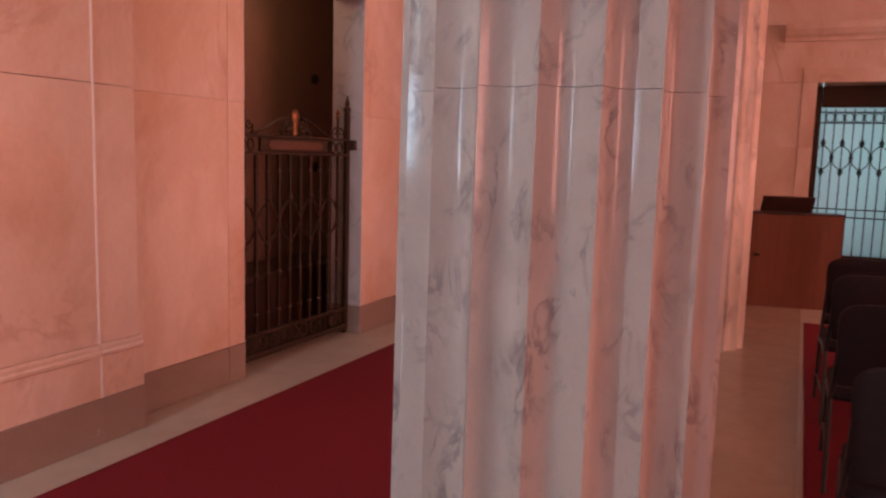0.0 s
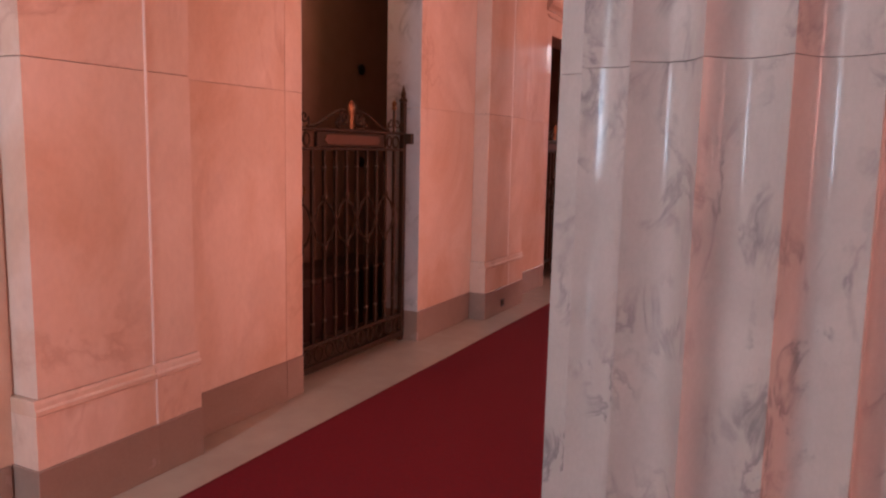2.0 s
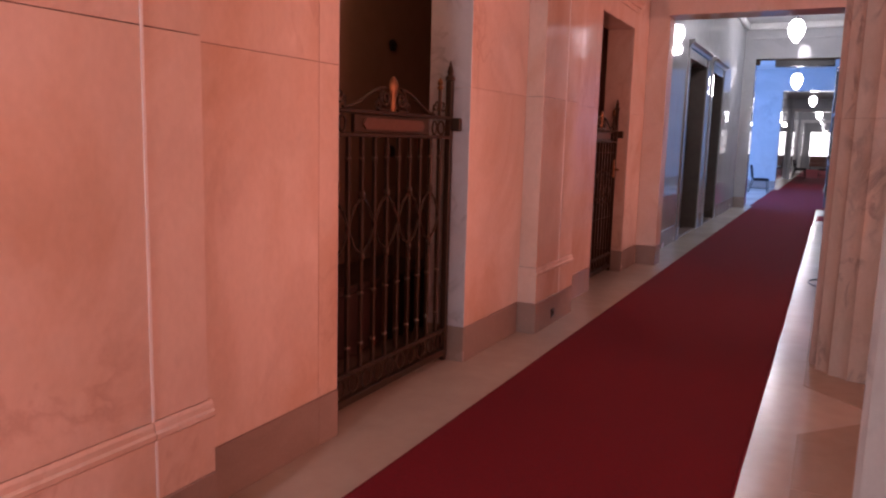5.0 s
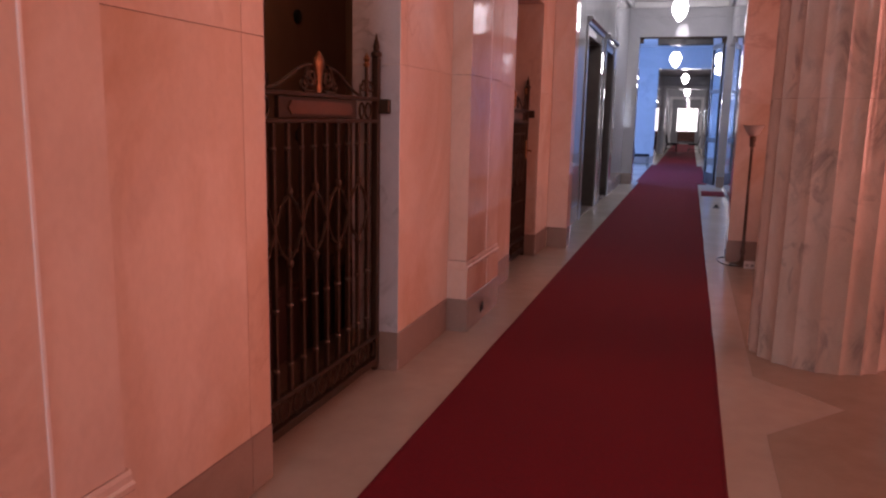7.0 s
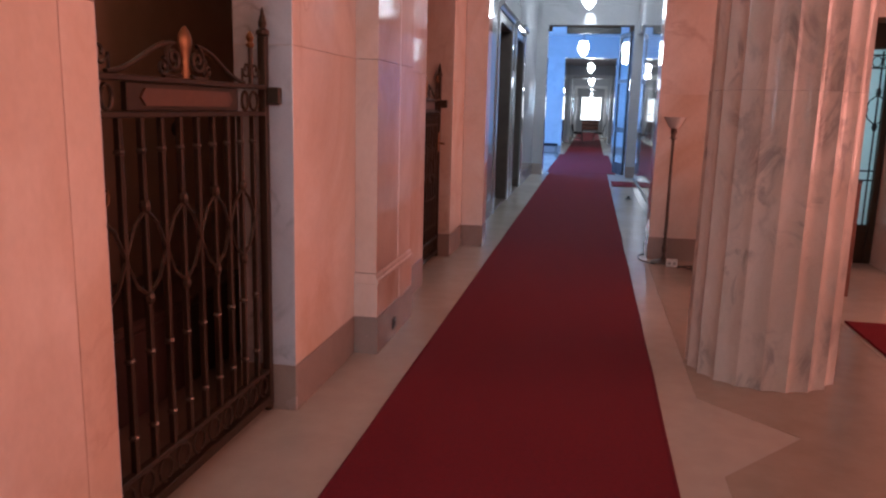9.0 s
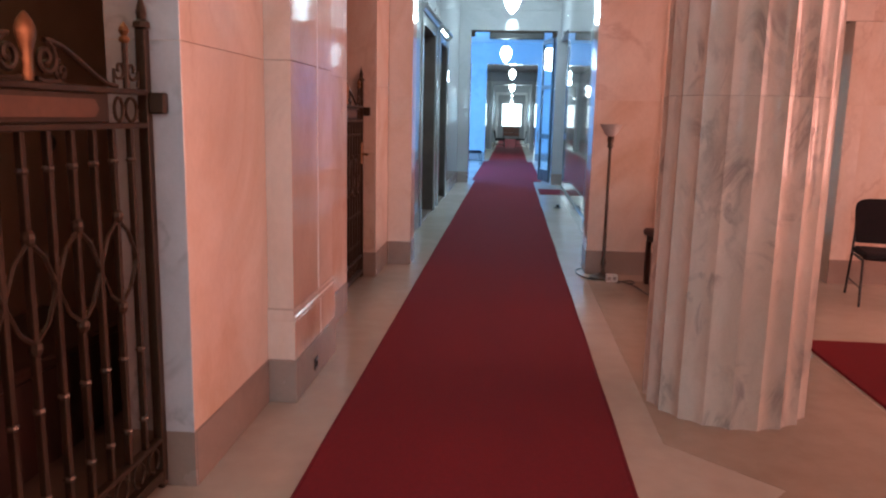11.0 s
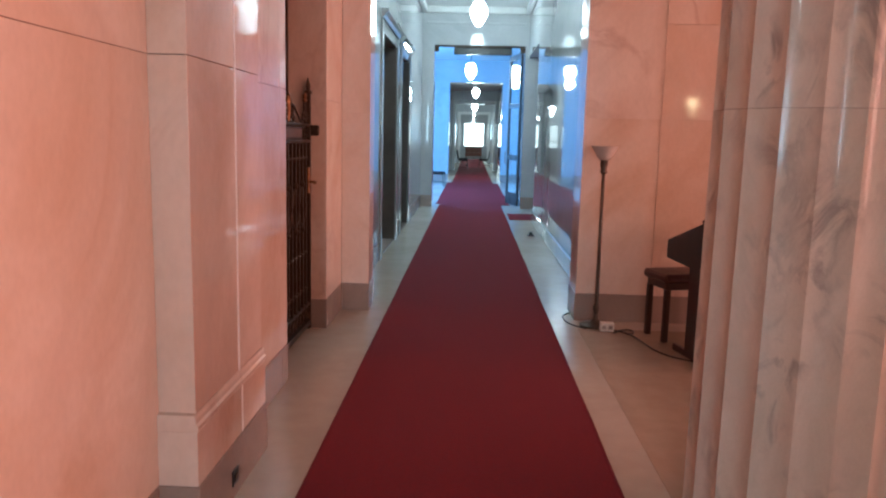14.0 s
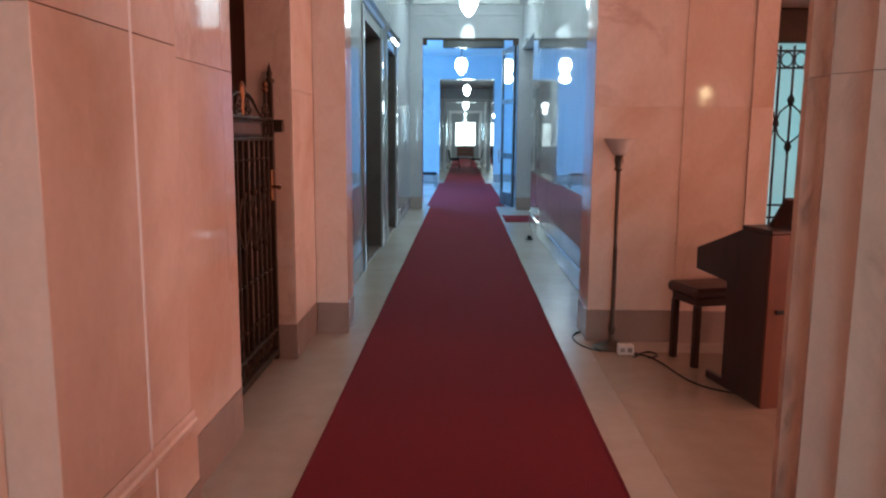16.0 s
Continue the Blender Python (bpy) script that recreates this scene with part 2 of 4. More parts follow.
def ball(x, y, z, r, bm=None, squash=1.0, steps=8):
    return lathe([(max(0.0006, r * math.sin(a)), z - r * squash * math.cos(a)) for a in [math.pi * k / 6 for k in range(7)]], x, y, steps, bm)


def thing(name, place, label, category, group=""):
    ob = new(name)
    ob.location = place
    ob.empty_display_size = 0.1
    return tagged(ob, label, category, group)


def structure(name, bm, material, label, category="wall"):
    return tagged(part(name, bm, material), label, category, kind="structure")


# ---- the shell ----
W, P = -2.935, -2.785       # the wall's face and the pilasters' face
TOP = 5.0                   # ceiling of the hall
BB = 0.24                   # height of the base course
JOINT = 1.822
GATES = ((3.88, 5.345), (8.30, 9.605))
LINTEL = 2.76

floor = structure("floor", block(-7.2, 14.9, -16.2, 62.0, -0.2, 0.0), CREAM, "polished cream and tan marble floor", "floor")
bm = block(W - 0.3, W - 0.012, -6.0, GATES[0][0], 0, TOP)
block(W - 0.3, W - 0.012, GATES[0][1], GATES[1][0], 0, TOP, bm=bm)
block(W - 0.3, W - 0.012, GATES[1][1], 10.32, 0, TOP, bm=bm)
for a, b in GATES:
    block(W - 0.3, W - 0.012, a, b, LINTEL, TOP, bm=bm)
wall_west = structure("wall_west", bm, WALL, "polished rose-lit marble wall with two gated openings")
structure("ceiling_hall", block(-3.3, 14.9, -6.0, 10.6, TOP, TOP + 0.2), PLASTER, "plain pale plaster ceiling of the hall", "ceiling")
structure("wall_east", block(14.6, 14.9, -6.0, 10.6, 0, TOP), WALL, "plain marble wall closing the hall")
bm = block(-0.6, 14.9, -6.3, -6.0, 0, TOP)
block(-3.2, -0.6, -6.3, -6.0, 4.35, TOP, bm=bm)
block(-3.2, -2.93, -16.0, -6.0, 0, 4.35, bm=bm)
block(-0.6, -0.33, -16.0, -6.3, 0, 4.35, bm=bm)
block(-3.2, -0.33, -16.2, -16.0, 0, 4.35, bm=bm)
structure("wall_south", bm, WALL, "plain marble walls of the hall and passage behind")
structure("ceiling_south", block(-3.2, -0.33, -16.2, -6.0, 4.352, 4.5), PLASTER, "white plaster passage ceiling", "ceiling")

# cross wall with the corridor's opening and the bronze door
NY = 10.17
DOOR = (0.42, 1.52, 2.52)
bm = block(W - 0.3, -2.69, 10.312, 10.6, 0, TOP)
block(-2.69, -0.86, NY + 0.012, 10.6, 2.98, TOP, bm=bm)
block(-0.86, DOOR[0], NY + 0.012, 10.6, 0, TOP, bm=bm)
block(DOOR[0], DOOR[1], NY + 0.012, 10.6, DOOR[2], TOP, bm=bm)
block(DOOR[1], 14.6, NY + 0.012, 10.6, 0, TOP, bm=bm)
block(DOOR[0] - 0.25, DOOR[0], 10.6, 10.8, 0, 2.9, bm=bm)
block(DOOR[1], DOOR[1] + 0.25, 10.6, 10.8, 0, 2.9, bm=bm)
block(DOOR[0], DOOR[1], 10.6, 10.8, DOOR[2], 2.9, bm=bm)
wall_north = structure("wall_north", bm, WALL, "polished marble cross wall with a wide opening and a bronze door")

# the dark room behind the gates
for name, x0, x1, y0, y1 in (("wall_alcove_back", -4.45, -4.2, 2.7, 10.4), ("wall_alcove_south", -4.2, W - 0.3, 2.7, 2.95), ("wall_alcove_middle", -4.2, W - 0.3, 7.3, 7.5), ("wall_alcove_north", -4.2, W - 0.3, 10.2, 10.4)):
    structure(name, block(x0, x1, y0, y1, 0, 3.2), DARKWALL, "dark brown panelling inside the gated rooms")
structure("ceiling_alcove", block(-4.45, W - 0.3, 2.7, 10.4, 3.2, 3.3), DARKWALL, "dark ceiling of the gated rooms", "ceiling")
structure("floor_alcove", block(-4.2, W - 0.22, 2.95, 7.3, 0.0, 0.005), ROOMFLOOR, "dark brown floor of the gated room", "floor")
structure("floor_alcove", block(-4.2, W - 0.22, 7.5, 10.2, 0.0, 0.005), ROOMFLOOR, "dark brown floor of the gated room", "floor")

# the long corridor
CW, CE, CT = -2.93, -0.62, 4.35
CDOORS = ((13.15, 14.95), (15.7, 17.15))
edges = [10.6, *[v for d in CDOORS for v in d], 20.6]
bm = bmesh.new()
for a, b in zip(edges[::2], edges[1::2]):
    block(CW - 0.35, CW, a, b, 0, CT, bm=bm)
for a, b in CDOORS:
    block(CW - 0.35, CW, a, b, 2.82, CT, bm=bm)
structure("wall_corridor_west", bm, PALE, "polished grey-white marble corridor wall with two dark doorways")
bm = block(CE, CE + 0.3, 10.6, 17.9, 0, CT)
block(CE, CE + 0.3, 17.9, 20.6, 3.3, CT, bm=bm)
structure("wall_corridor_east", bm, PALE, "mirror-polished grey-white marble corridor wall")
bm = block(-7.2, -2.67, 20.6, 21.0, 0, CT)
block(-2.67, -0.69, 20.6, 21.0, 3.54, CT, bm=bm)
block(-0.69, 3.9, 20.6, 21.0, 0, CT, bm=bm)
wall_cross_south = structure("wall_cross_south", bm, PALE, "pale polished marble piers and beam")
for z0, z1 in ((0.262, 0.80), (0.80, 1.34), (1.34, 1.88), (1.88, 2.42), (2.42, 2.96), (2.96, 3.54)):
    for x0, x1 in ((-0.688, -0.46), (-0.46, 0.2)):
        part("marble_slab", block(x0 + 0.002, x1 - 0.002, 20.585, 20.6, z0 + 0.004, z1 - 0.004, 0.004), PALE, wall_cross_south)
structure("ceiling_corridor", block(-3.3, 3.9, 10.6, 20.6, CT, CT + 0.2), PLASTER, "white plaster corridor ceiling", "ceiling")
bm = block(2.0, 2.3, 17.6, 20.6, 0, CT)
block(-0.3, 2.3, 17.3, 17.6, 0, CT, bm=bm)
structure("wall_branch", bm, PALE, "pale marble wall of the side passage")
structure("ceiling_cross", block(-7.2, 3.9, 20.6, 31.0, 4.2, 4.4), PLASTER, "white plaster ceiling of the cross hall", "ceiling")
bm = block(-7.2, -2.62, 30.6, 31.0, 0, 4.2)
block(-2.62, -0.78, 30.6, 31.0, 3.45, 4.2, bm=bm)
block(-0.78, 3.9, 30.6, 31.0, 0, 4.2, bm=bm)
structure("wall_cross_north", bm, PALE, "pale marble wall washed by blue daylight")
structure("wall_cross_west", block(-7.4, -7.2, 20.6, 31.0, 0, 4.2), PALE, "pale end wall of the cross hall")
structure("wall_cross_east", block(3.9, 4.1, 17.0, 31.0, 0, 4.2), PALE, "pale end wall of the cross hall")
bm = block(-3.0, -2.75, 31.0, 61.0, 0, 3.7)
block(-0.65, -0.4, 31.0, 61.0, 0, 3.7, bm=bm)
structure("wall_far_passage", bm, PALE, "pale marble walls of the far passage")
structure("ceiling_far_passage", block(-3.0, -0.4, 31.0, 61.0, 3.7, 3.9), PLASTER, "white plaster ceiling of the far passage", "ceiling")

# runners and carpets
def carpet(name, x0, x1, y0, y1, z, label):
    bm = bmesh.new()
    steps = max(2, int((y1 - y0) / 0.25))
    rows = []
    for k in range(steps + 1):
        y = y0 + (y1 - y0) * k / steps
        a = x0 + 0.005 * noise.noise((y * 0.9, 3.1, 0))
        c = x1 + 0.007 * noise.noise((y * 1.1, 8.4, 0))
        rows.append([bm.verts.new(p) for p in ((a, y, z), (a + 0.004, y, z + 0.010), (c - 0.004, y, z + 0.010), (c, y, z))])
    for p, q in zip(rows, rows[1:]):
        for k in range(3):
            bm.faces.new((p[k], p[k + 1], q[k + 1], q[k]))
    bm.faces.new(rows[0][::-1]), bm.faces.new(rows[-1])
    bmesh.ops.recalc_face_normals(bm, faces=bm.faces)
    ob = tagged(part(name, bm, CARPET), label, "carpet")
    for edge in (0, 1):
        bm = bmesh.new()
        rows = []
        for k in range(steps + 1):
            y = y0 + (y1 - y0) * k / steps
            a = x0 + 0.005 * noise.noise((y * 0.9, 3.1, 0)) + 0.003 if edge == 0 else x1 + 0.007 * noise.noise((y * 1.1, 8.4, 0)) - 0.021
            rows.append([bm.verts.new(p) for p in ((a, y, z + 0.009), (a + 0.004, y, z + 0.0125), (a + 0.014, y, z + 0.0125), (a + 0.018, y, z + 0.009))])
        for p, q in zip(rows, rows[1:]):
            for k in range(3):
                bm.faces.new((p[k], p[k + 1], q[k + 1], q[k]))
        bmesh.ops.recalc_face_normals(bm, faces=bm.faces)
        part("edge_binding", bm, BINDING, ob, "narrow dark red woven edge binding")
    return ob


carpet("carpet_runner", -2.52, -1.08, -15.5, 21.3, 0.001, "long deep red carpet runner on the marble floor")
carpet("carpet_runner", -2.60, -0.88, 21.31, 29.6, 0.001, "wider deep red carpet runner in the cross hall")
carpet("carpet_runner", -2.45, -1.05, 29.62, 58.0, 0.001, "deep red carpet runner leading to the far window")
carpet("carpet_runner", -1.03, 1.9, 18.2, 19.35, 0.001, "short red runner branching into the side passage")
carpet("area_carpet", 0.47, 9.8, -2.5, 8.0, 0.004, "dark red carpet under the rows of chairs")

# columns
def column(x, y, r, depth, stone, label):
    ob = thing("column", (x, y, 0), label, "column", "columns of the hall")
    flutes, fine = 20, 12

    def ring(scale, z, bm):
        out = []
        for k in range(flutes * fine):
            u = (k % fine) / fine
            dip = depth * 4 * u * (1 - u)
            a = 2 * math.pi * (k / (flutes * fine)) + radians(9)
            out.append(bm.verts.new(((r * scale - dip) * math.cos(a), (r * scale - dip) * math.sin(a), z)))
        return out

    for z0, z1, s0, s1 in ((0.0, 1.6893, 1.0, 0.985), (1.6907, TOP, 0.985, 0.95)):
        bm = bmesh.new()
        a, b = ring(s0, z0, bm), ring(s1, z1, bm)
        n = len(a)
        for k in range(n):
            bm.faces.new((a[k], a[(k + 1) % n], b[(k + 1) % n], b[k]))
        bm.faces.new(a[::-1]), bm.faces.new(b)
        smooth(part("drum", bm, stone, ob), 30)
    return ob


column(-0.285, 2.13, 0.48, 0.060, COLUMN, "thick fluted white marble column with grey veins")
column(-0.427, 6.69, 0.434, 0.024, CREAMY, "thick fluted cream marble column with grey-brown veins")

# ---- wall dressing: base course, slabs, pilasters ----
GROUT = mottled("pale_grout", (0.80, 0.79, 0.77), (0.88, 0.87, 0.85), 0.35, 90.0)
PILS = ((2.02, 2.61, 2.885), (6.31, 6.86, 7.24))


def slab(parent, x0, x1, y0, y1, z0, z1, material, name="marble_slab"):
    return part(name, block(x0, x1, y0, y1, z0, z1, 0.0005 if parent is wall_north else 0.0015), material, parent)


g = 0.0014
spans = [(-5.98, -4.2), (-4.2, -2.4), (-2.4, -0.9), (-0.9, 0.6), (0.6, 2.03), (2.87, 3.725), (3.725, 3.88), (5.345, 6.33), (7.22, 8.15), (8.15, 8.30), (9.605, 10.31)]
levels = [(BB, JOINT), (JOINT, 3.42), (3.42, TOP - 0.002)]
for a, b in spans:
    for z0, z1 in levels:
        slab(wall_west, W - 0.0125, W, a + g, b - g, z0 + g, z1 - g, WALL)
for a, b in GATES:
    for z0, z1 in ((LINTEL, 3.42), (3.42, TOP - 0.002)):
        slab(wall_west, W - 0.0125, W, a + g, b - g, z0 + g, z1 - g, WALL)
    part("moulding", prism([(W - 0.004, 3.0), (W + 0.02, 3.0), (W + 0.03, 3.03), (W + 0.06, 3.06), (W + 0.07, 3.1), (W - 0.004, 3.1)], "y", a - 0.2, b + 0.2), WALL, wall_west)
    part("moulding", block(W - 0.004, W + 0.014, a - 0.16, b + 0.16, 2.94, 2.97, 0.004), WALL, wall_west)
    # base course returned into the jambs
    part("base_course", block(W - 0.29, W + 0.002, b - 0.007, b + 0.01, 0.0, BB, 0.002), BASE, wall_west)
    part("base_course", block(W - 0.29, W + 0.002, a - 0.01, a + 0.007, 0.0, BB, 0.002), BASE, wall_west)
# grey marble lining of the first gate's jambs
for y0, y1 in ((GATES[0][0] - 0.002, GATES[0][0] + 0.004), (GATES[0][1] - 0.004, GATES[0][1] + 0.002)):
    for z0, z1 in ((BB, JOINT), (JOINT, LINTEL)):
        part("jamb_slab", block(W - 0.299, W - 0.0015, y0, y1, z0 + 0.001, z1 - 0.001, 0.001), JAMB, wall_west, "grey veined marble jamb lining")
for a, m, b in PILS:
    for y0, y1 in ((a + 0.02, m), (m, b - 0.02)):
        for z0, z1 in ((0.52, JOINT), (JOINT, 3.42), (3.42, TOP - 0.002)):
            slab(wall_west, W - 0.01, P - 0.012, y0 + g, y1 - g, z0 + g, z1 - g, WALL, "pilaster_slab")
    part("joint_bead", block(P - 0.013, P - 0.008, m - 0.007, m + 0.007, 0.52, TOP - 0.002, 0.002), GROUT, wall_west)
    part("joint_bead", block(P - 0.002, P + 0.003, m - 0.006, m + 0.006, BB + 0.002, 0.455, 0.0015), GROUT, wall_west)
    for y0, y1 in ((a, m), (m, b)):
        slab(wall_west, W - 0.01, P, y0 + g, y1 - g, BB + g, 0.455, WALL, "plinth")
        part("moulding", prism([(W - 0.01, 0.456), (P - 0.001, 0.456), (P + 0.004, 0.462), (P + 0.004, 0.478), (P - 0.004, 0.486), (P - 0.006, 0.505), (P - 0.012, 0.519), (W - 0.01, 0.519)], "y", y0 + g, y1 - g), WALL, wall_west)
        part("base_course", block(W - 0.01, P + 0.006, y0 - 0.004 + g, y1 + 0.004 - g, 0.0, BB, 0.003), BASE, wall_west)
for a, b in ((-5.98, 0.3), (0.3, 2.01), (2.895, 3.725), (3.725, 3.875), (5.35, 6.30), (7.25, 8.15), (8.15, 8.295), (9.61, 10.30)):
    part("base_course", block(W - 0.0125, W + 0.006, a + g, b - g, 0.0, BB, 0.003), BASE, wall_west)

# cross wall: slabs, base and reveals
NJ = 1.745
for a, b in ((-2.935, -2.69),):
    for z0, z1 in ((BB, NJ), (NJ, 3.42), (3.42, TOP - 0.002)):
        slab(wall_north, a + 0.004, b, 10.30, 10.3125, z0 + g, z1 - g, WALL)
    part("base_course", block(a + 0.01, b + 0.006, 10.292, 10.3125, 0, BB, 0.003), BASE, wall_north)
    part("base_course", block(b - 0.01, b + 0.006, 10.296, 10.6, 0, BB, 0.003), BASE, wall_north)
for a, b in ((-0.86, -0.22), (1.92, 3.4), (3.4, 5.2), (5.2, 7.28), (7.28, 9.6), (9.6, 12.0), (12.0, 14.58)):
    for z0, z1 in ((BB, NJ), (NJ, 3.42), (3.42, TOP - 0.002)):
        slab(wall_north, a + 0.0005, b + (0.003 if b == -0.22 else -0.0005), NY, NY + 0.0125, z0 + g, z1 - g, WALL)
    part("base_course", block(a - 0.004, b, NY - 0.006, NY + 0.0125, 0, BB, 0.003), BASE, wall_north)
part("base_course", block(-0.867, -0.85, NY - 0.003, 10.6, 0, BB, 0.003), BASE, wall_north)
for z0, z1 in ((2.98, 3.42), (3.42, TOP - 0.002)):
    slab(wall_north, -2.69, -0.86 - g, NY, NY + 0.0125, z0 + g, z1 - g, WALL)
# casing of the bronze door, with frieze and cornice
for a, b in ((-0.22, 0.42), (1.52, 1.92)):
    for z0, z1 in ((0.0, NJ), (NJ, 2.52)):
        slab(wall_north, a + 0.0005, b - 0.0005, NY - 0.004, NY + 0.0125, z0 + g, z1 - g, WALL, "casing")
    c = b - 0.16 if b < 1 else a
    for z0, z1 in ((0.0, NJ), (NJ, 2.52)):
        slab(wall_north, c + g, c + 0.158, NY - 0.014, NY - 0.0042, z0 + g, z1 - g, WALL, "casing")
for a, b in ((-0.22, 0.42), (1.52, 1.92)):
    part("base_course", block(a, b - 0.002, NY - 0.019, NY - 0.002, 0, BB, 0.003), BASE, wall_north)
slab(wall_north, -0.22, 1.92, NY - 0.004, NY + 0.0125, 2.523, 3.0, WALL, "casing")
slab(wall_north, 0.26, 1.68, NY - 0.014, NY - 0.0042, 2.523, 2.68, WALL, "casing")
part("cornice", prism([(NY + 0.01, 3.0), (NY - 0.04, 3.0), (NY - 0.05, 3.04), (NY - 0.09, 3.07), (NY - 0.13, 3.13), (NY - 0.14, 3.2), (NY + 0.01, 3.2)], "x", 0.03, 1.95), WALL, wall_north)
slab(wall_north, -0.22, 1.92, NY, NY + 0.0125, 3.2, TOP - 0.002, WALL)
for k in range(9):
    part("carved_letter_bar", block(0.62 + 0.075 * k, 0.665 + 0.075 * k, NY - 0.0065, NY - 0.0035, 2.80, 2.88), WALL, wall_north)


def bronze_door():
    x0, x1, top = DOOR
    ob = thing("bronze_door", (x0, NY + 0.2, 0), "closed bronze door with an ironwork grille over frosted glass", "door")
    ob.location = (0, 0, 0)
    y = NY + 0.53
    for a, b, z0, z1 in ((x0, x0 + 0.07, 0.0, top), (x1 - 0.07, x1, 0.0, top), (x0 + 0.071, x1 - 0.071, top - 0.26, top), (x0 + 0.071, x1 - 0.071, 0.0, 0.42)):
        part("door_frame", block(a + 0.002, b - 0.002, y - 0.05, y + 0.05, z0 + 0.002, z1 - 0.002, 0.008), BRONZE, ob)
    part("pane", block(x0 + 0.06, x1 - 0.06, y + 0.02, y + 0.03, 0.40, top - 0.25), PANE, ob, "pale frosted glass")
    for z in (0.90, 1.0, 2.07, 2.2):
        part("grille_rail", block(x0 + 0.06, x1 - 0.06, y - 0.03, y - 0.015, z - 0.008, z + 0.008), BLACK, ob)
    n = 9
    pitch = (x1 - x0 - 0.14) / n
    for k in range(n):
        xb = x0 + 0.07 + pitch * (k + 0.5)
        part("grille_bar", block(xb - 0.007, xb + 0.007, y - 0.028, y - 0.014, 0.42, 2.24), BLACK, ob)
        part("grille_ring", tube([(xb + pitch / 2 + 0.045 * math.cos(a), y - 0.02, 2.135 + 0.055 * math.sin(a)) for a in [2 * math.pi * q / 14 for q in range(15)]], 0.006, 5), BLACK, ob)
        bm = bmesh.new()
        if k % 2 == 0:
            for z in (1.82, 1.46):
                lathe([(0.004, z - 0.06), (0.028, z - 0.01), (0.03, z + 0.01), (0.006, z + 0.06)], xb, y - 0.02, 6, bm)
            for s in (-1, 1):
                tube([(xb, y - 0.02, 1.80), (xb + s * pitch * 0.75, y - 0.02, 1.73), (xb + s * pitch, y - 0.02, 1.64), (xb + s * pitch * 0.75, y - 0.02, 1.55), (xb, y - 0.02, 1.48)], 0.007, 5, bm)
        else:
            lathe([(0.004, 1.58), (0.026, 1.63), (0.026, 1.65), (0.004, 1.70)], xb, y - 0.02, 6, bm)
        part("grille_ornament", bm, BLACK, ob)


bronze_door()


# ---- ironwork gates ----
PLATE = mottled("reddish_bronze", (0.10, 0.050, 0.030), (0.155, 0.075, 0.045), 0.45, 30.0, 0.3)

def arc(cy, cz, r0, r1, a0, a1, x, n=18):
    return [(x, cy + (r0 + (r1 - r0) * k / n) * math.cos(radians(a0 + (a1 - a0) * k / n)), cz + (r0 + (r1 - r0) * k / n) * math.sin(radians(a0 + (a1 - a0) * k / n))) for k in range(n + 1)]


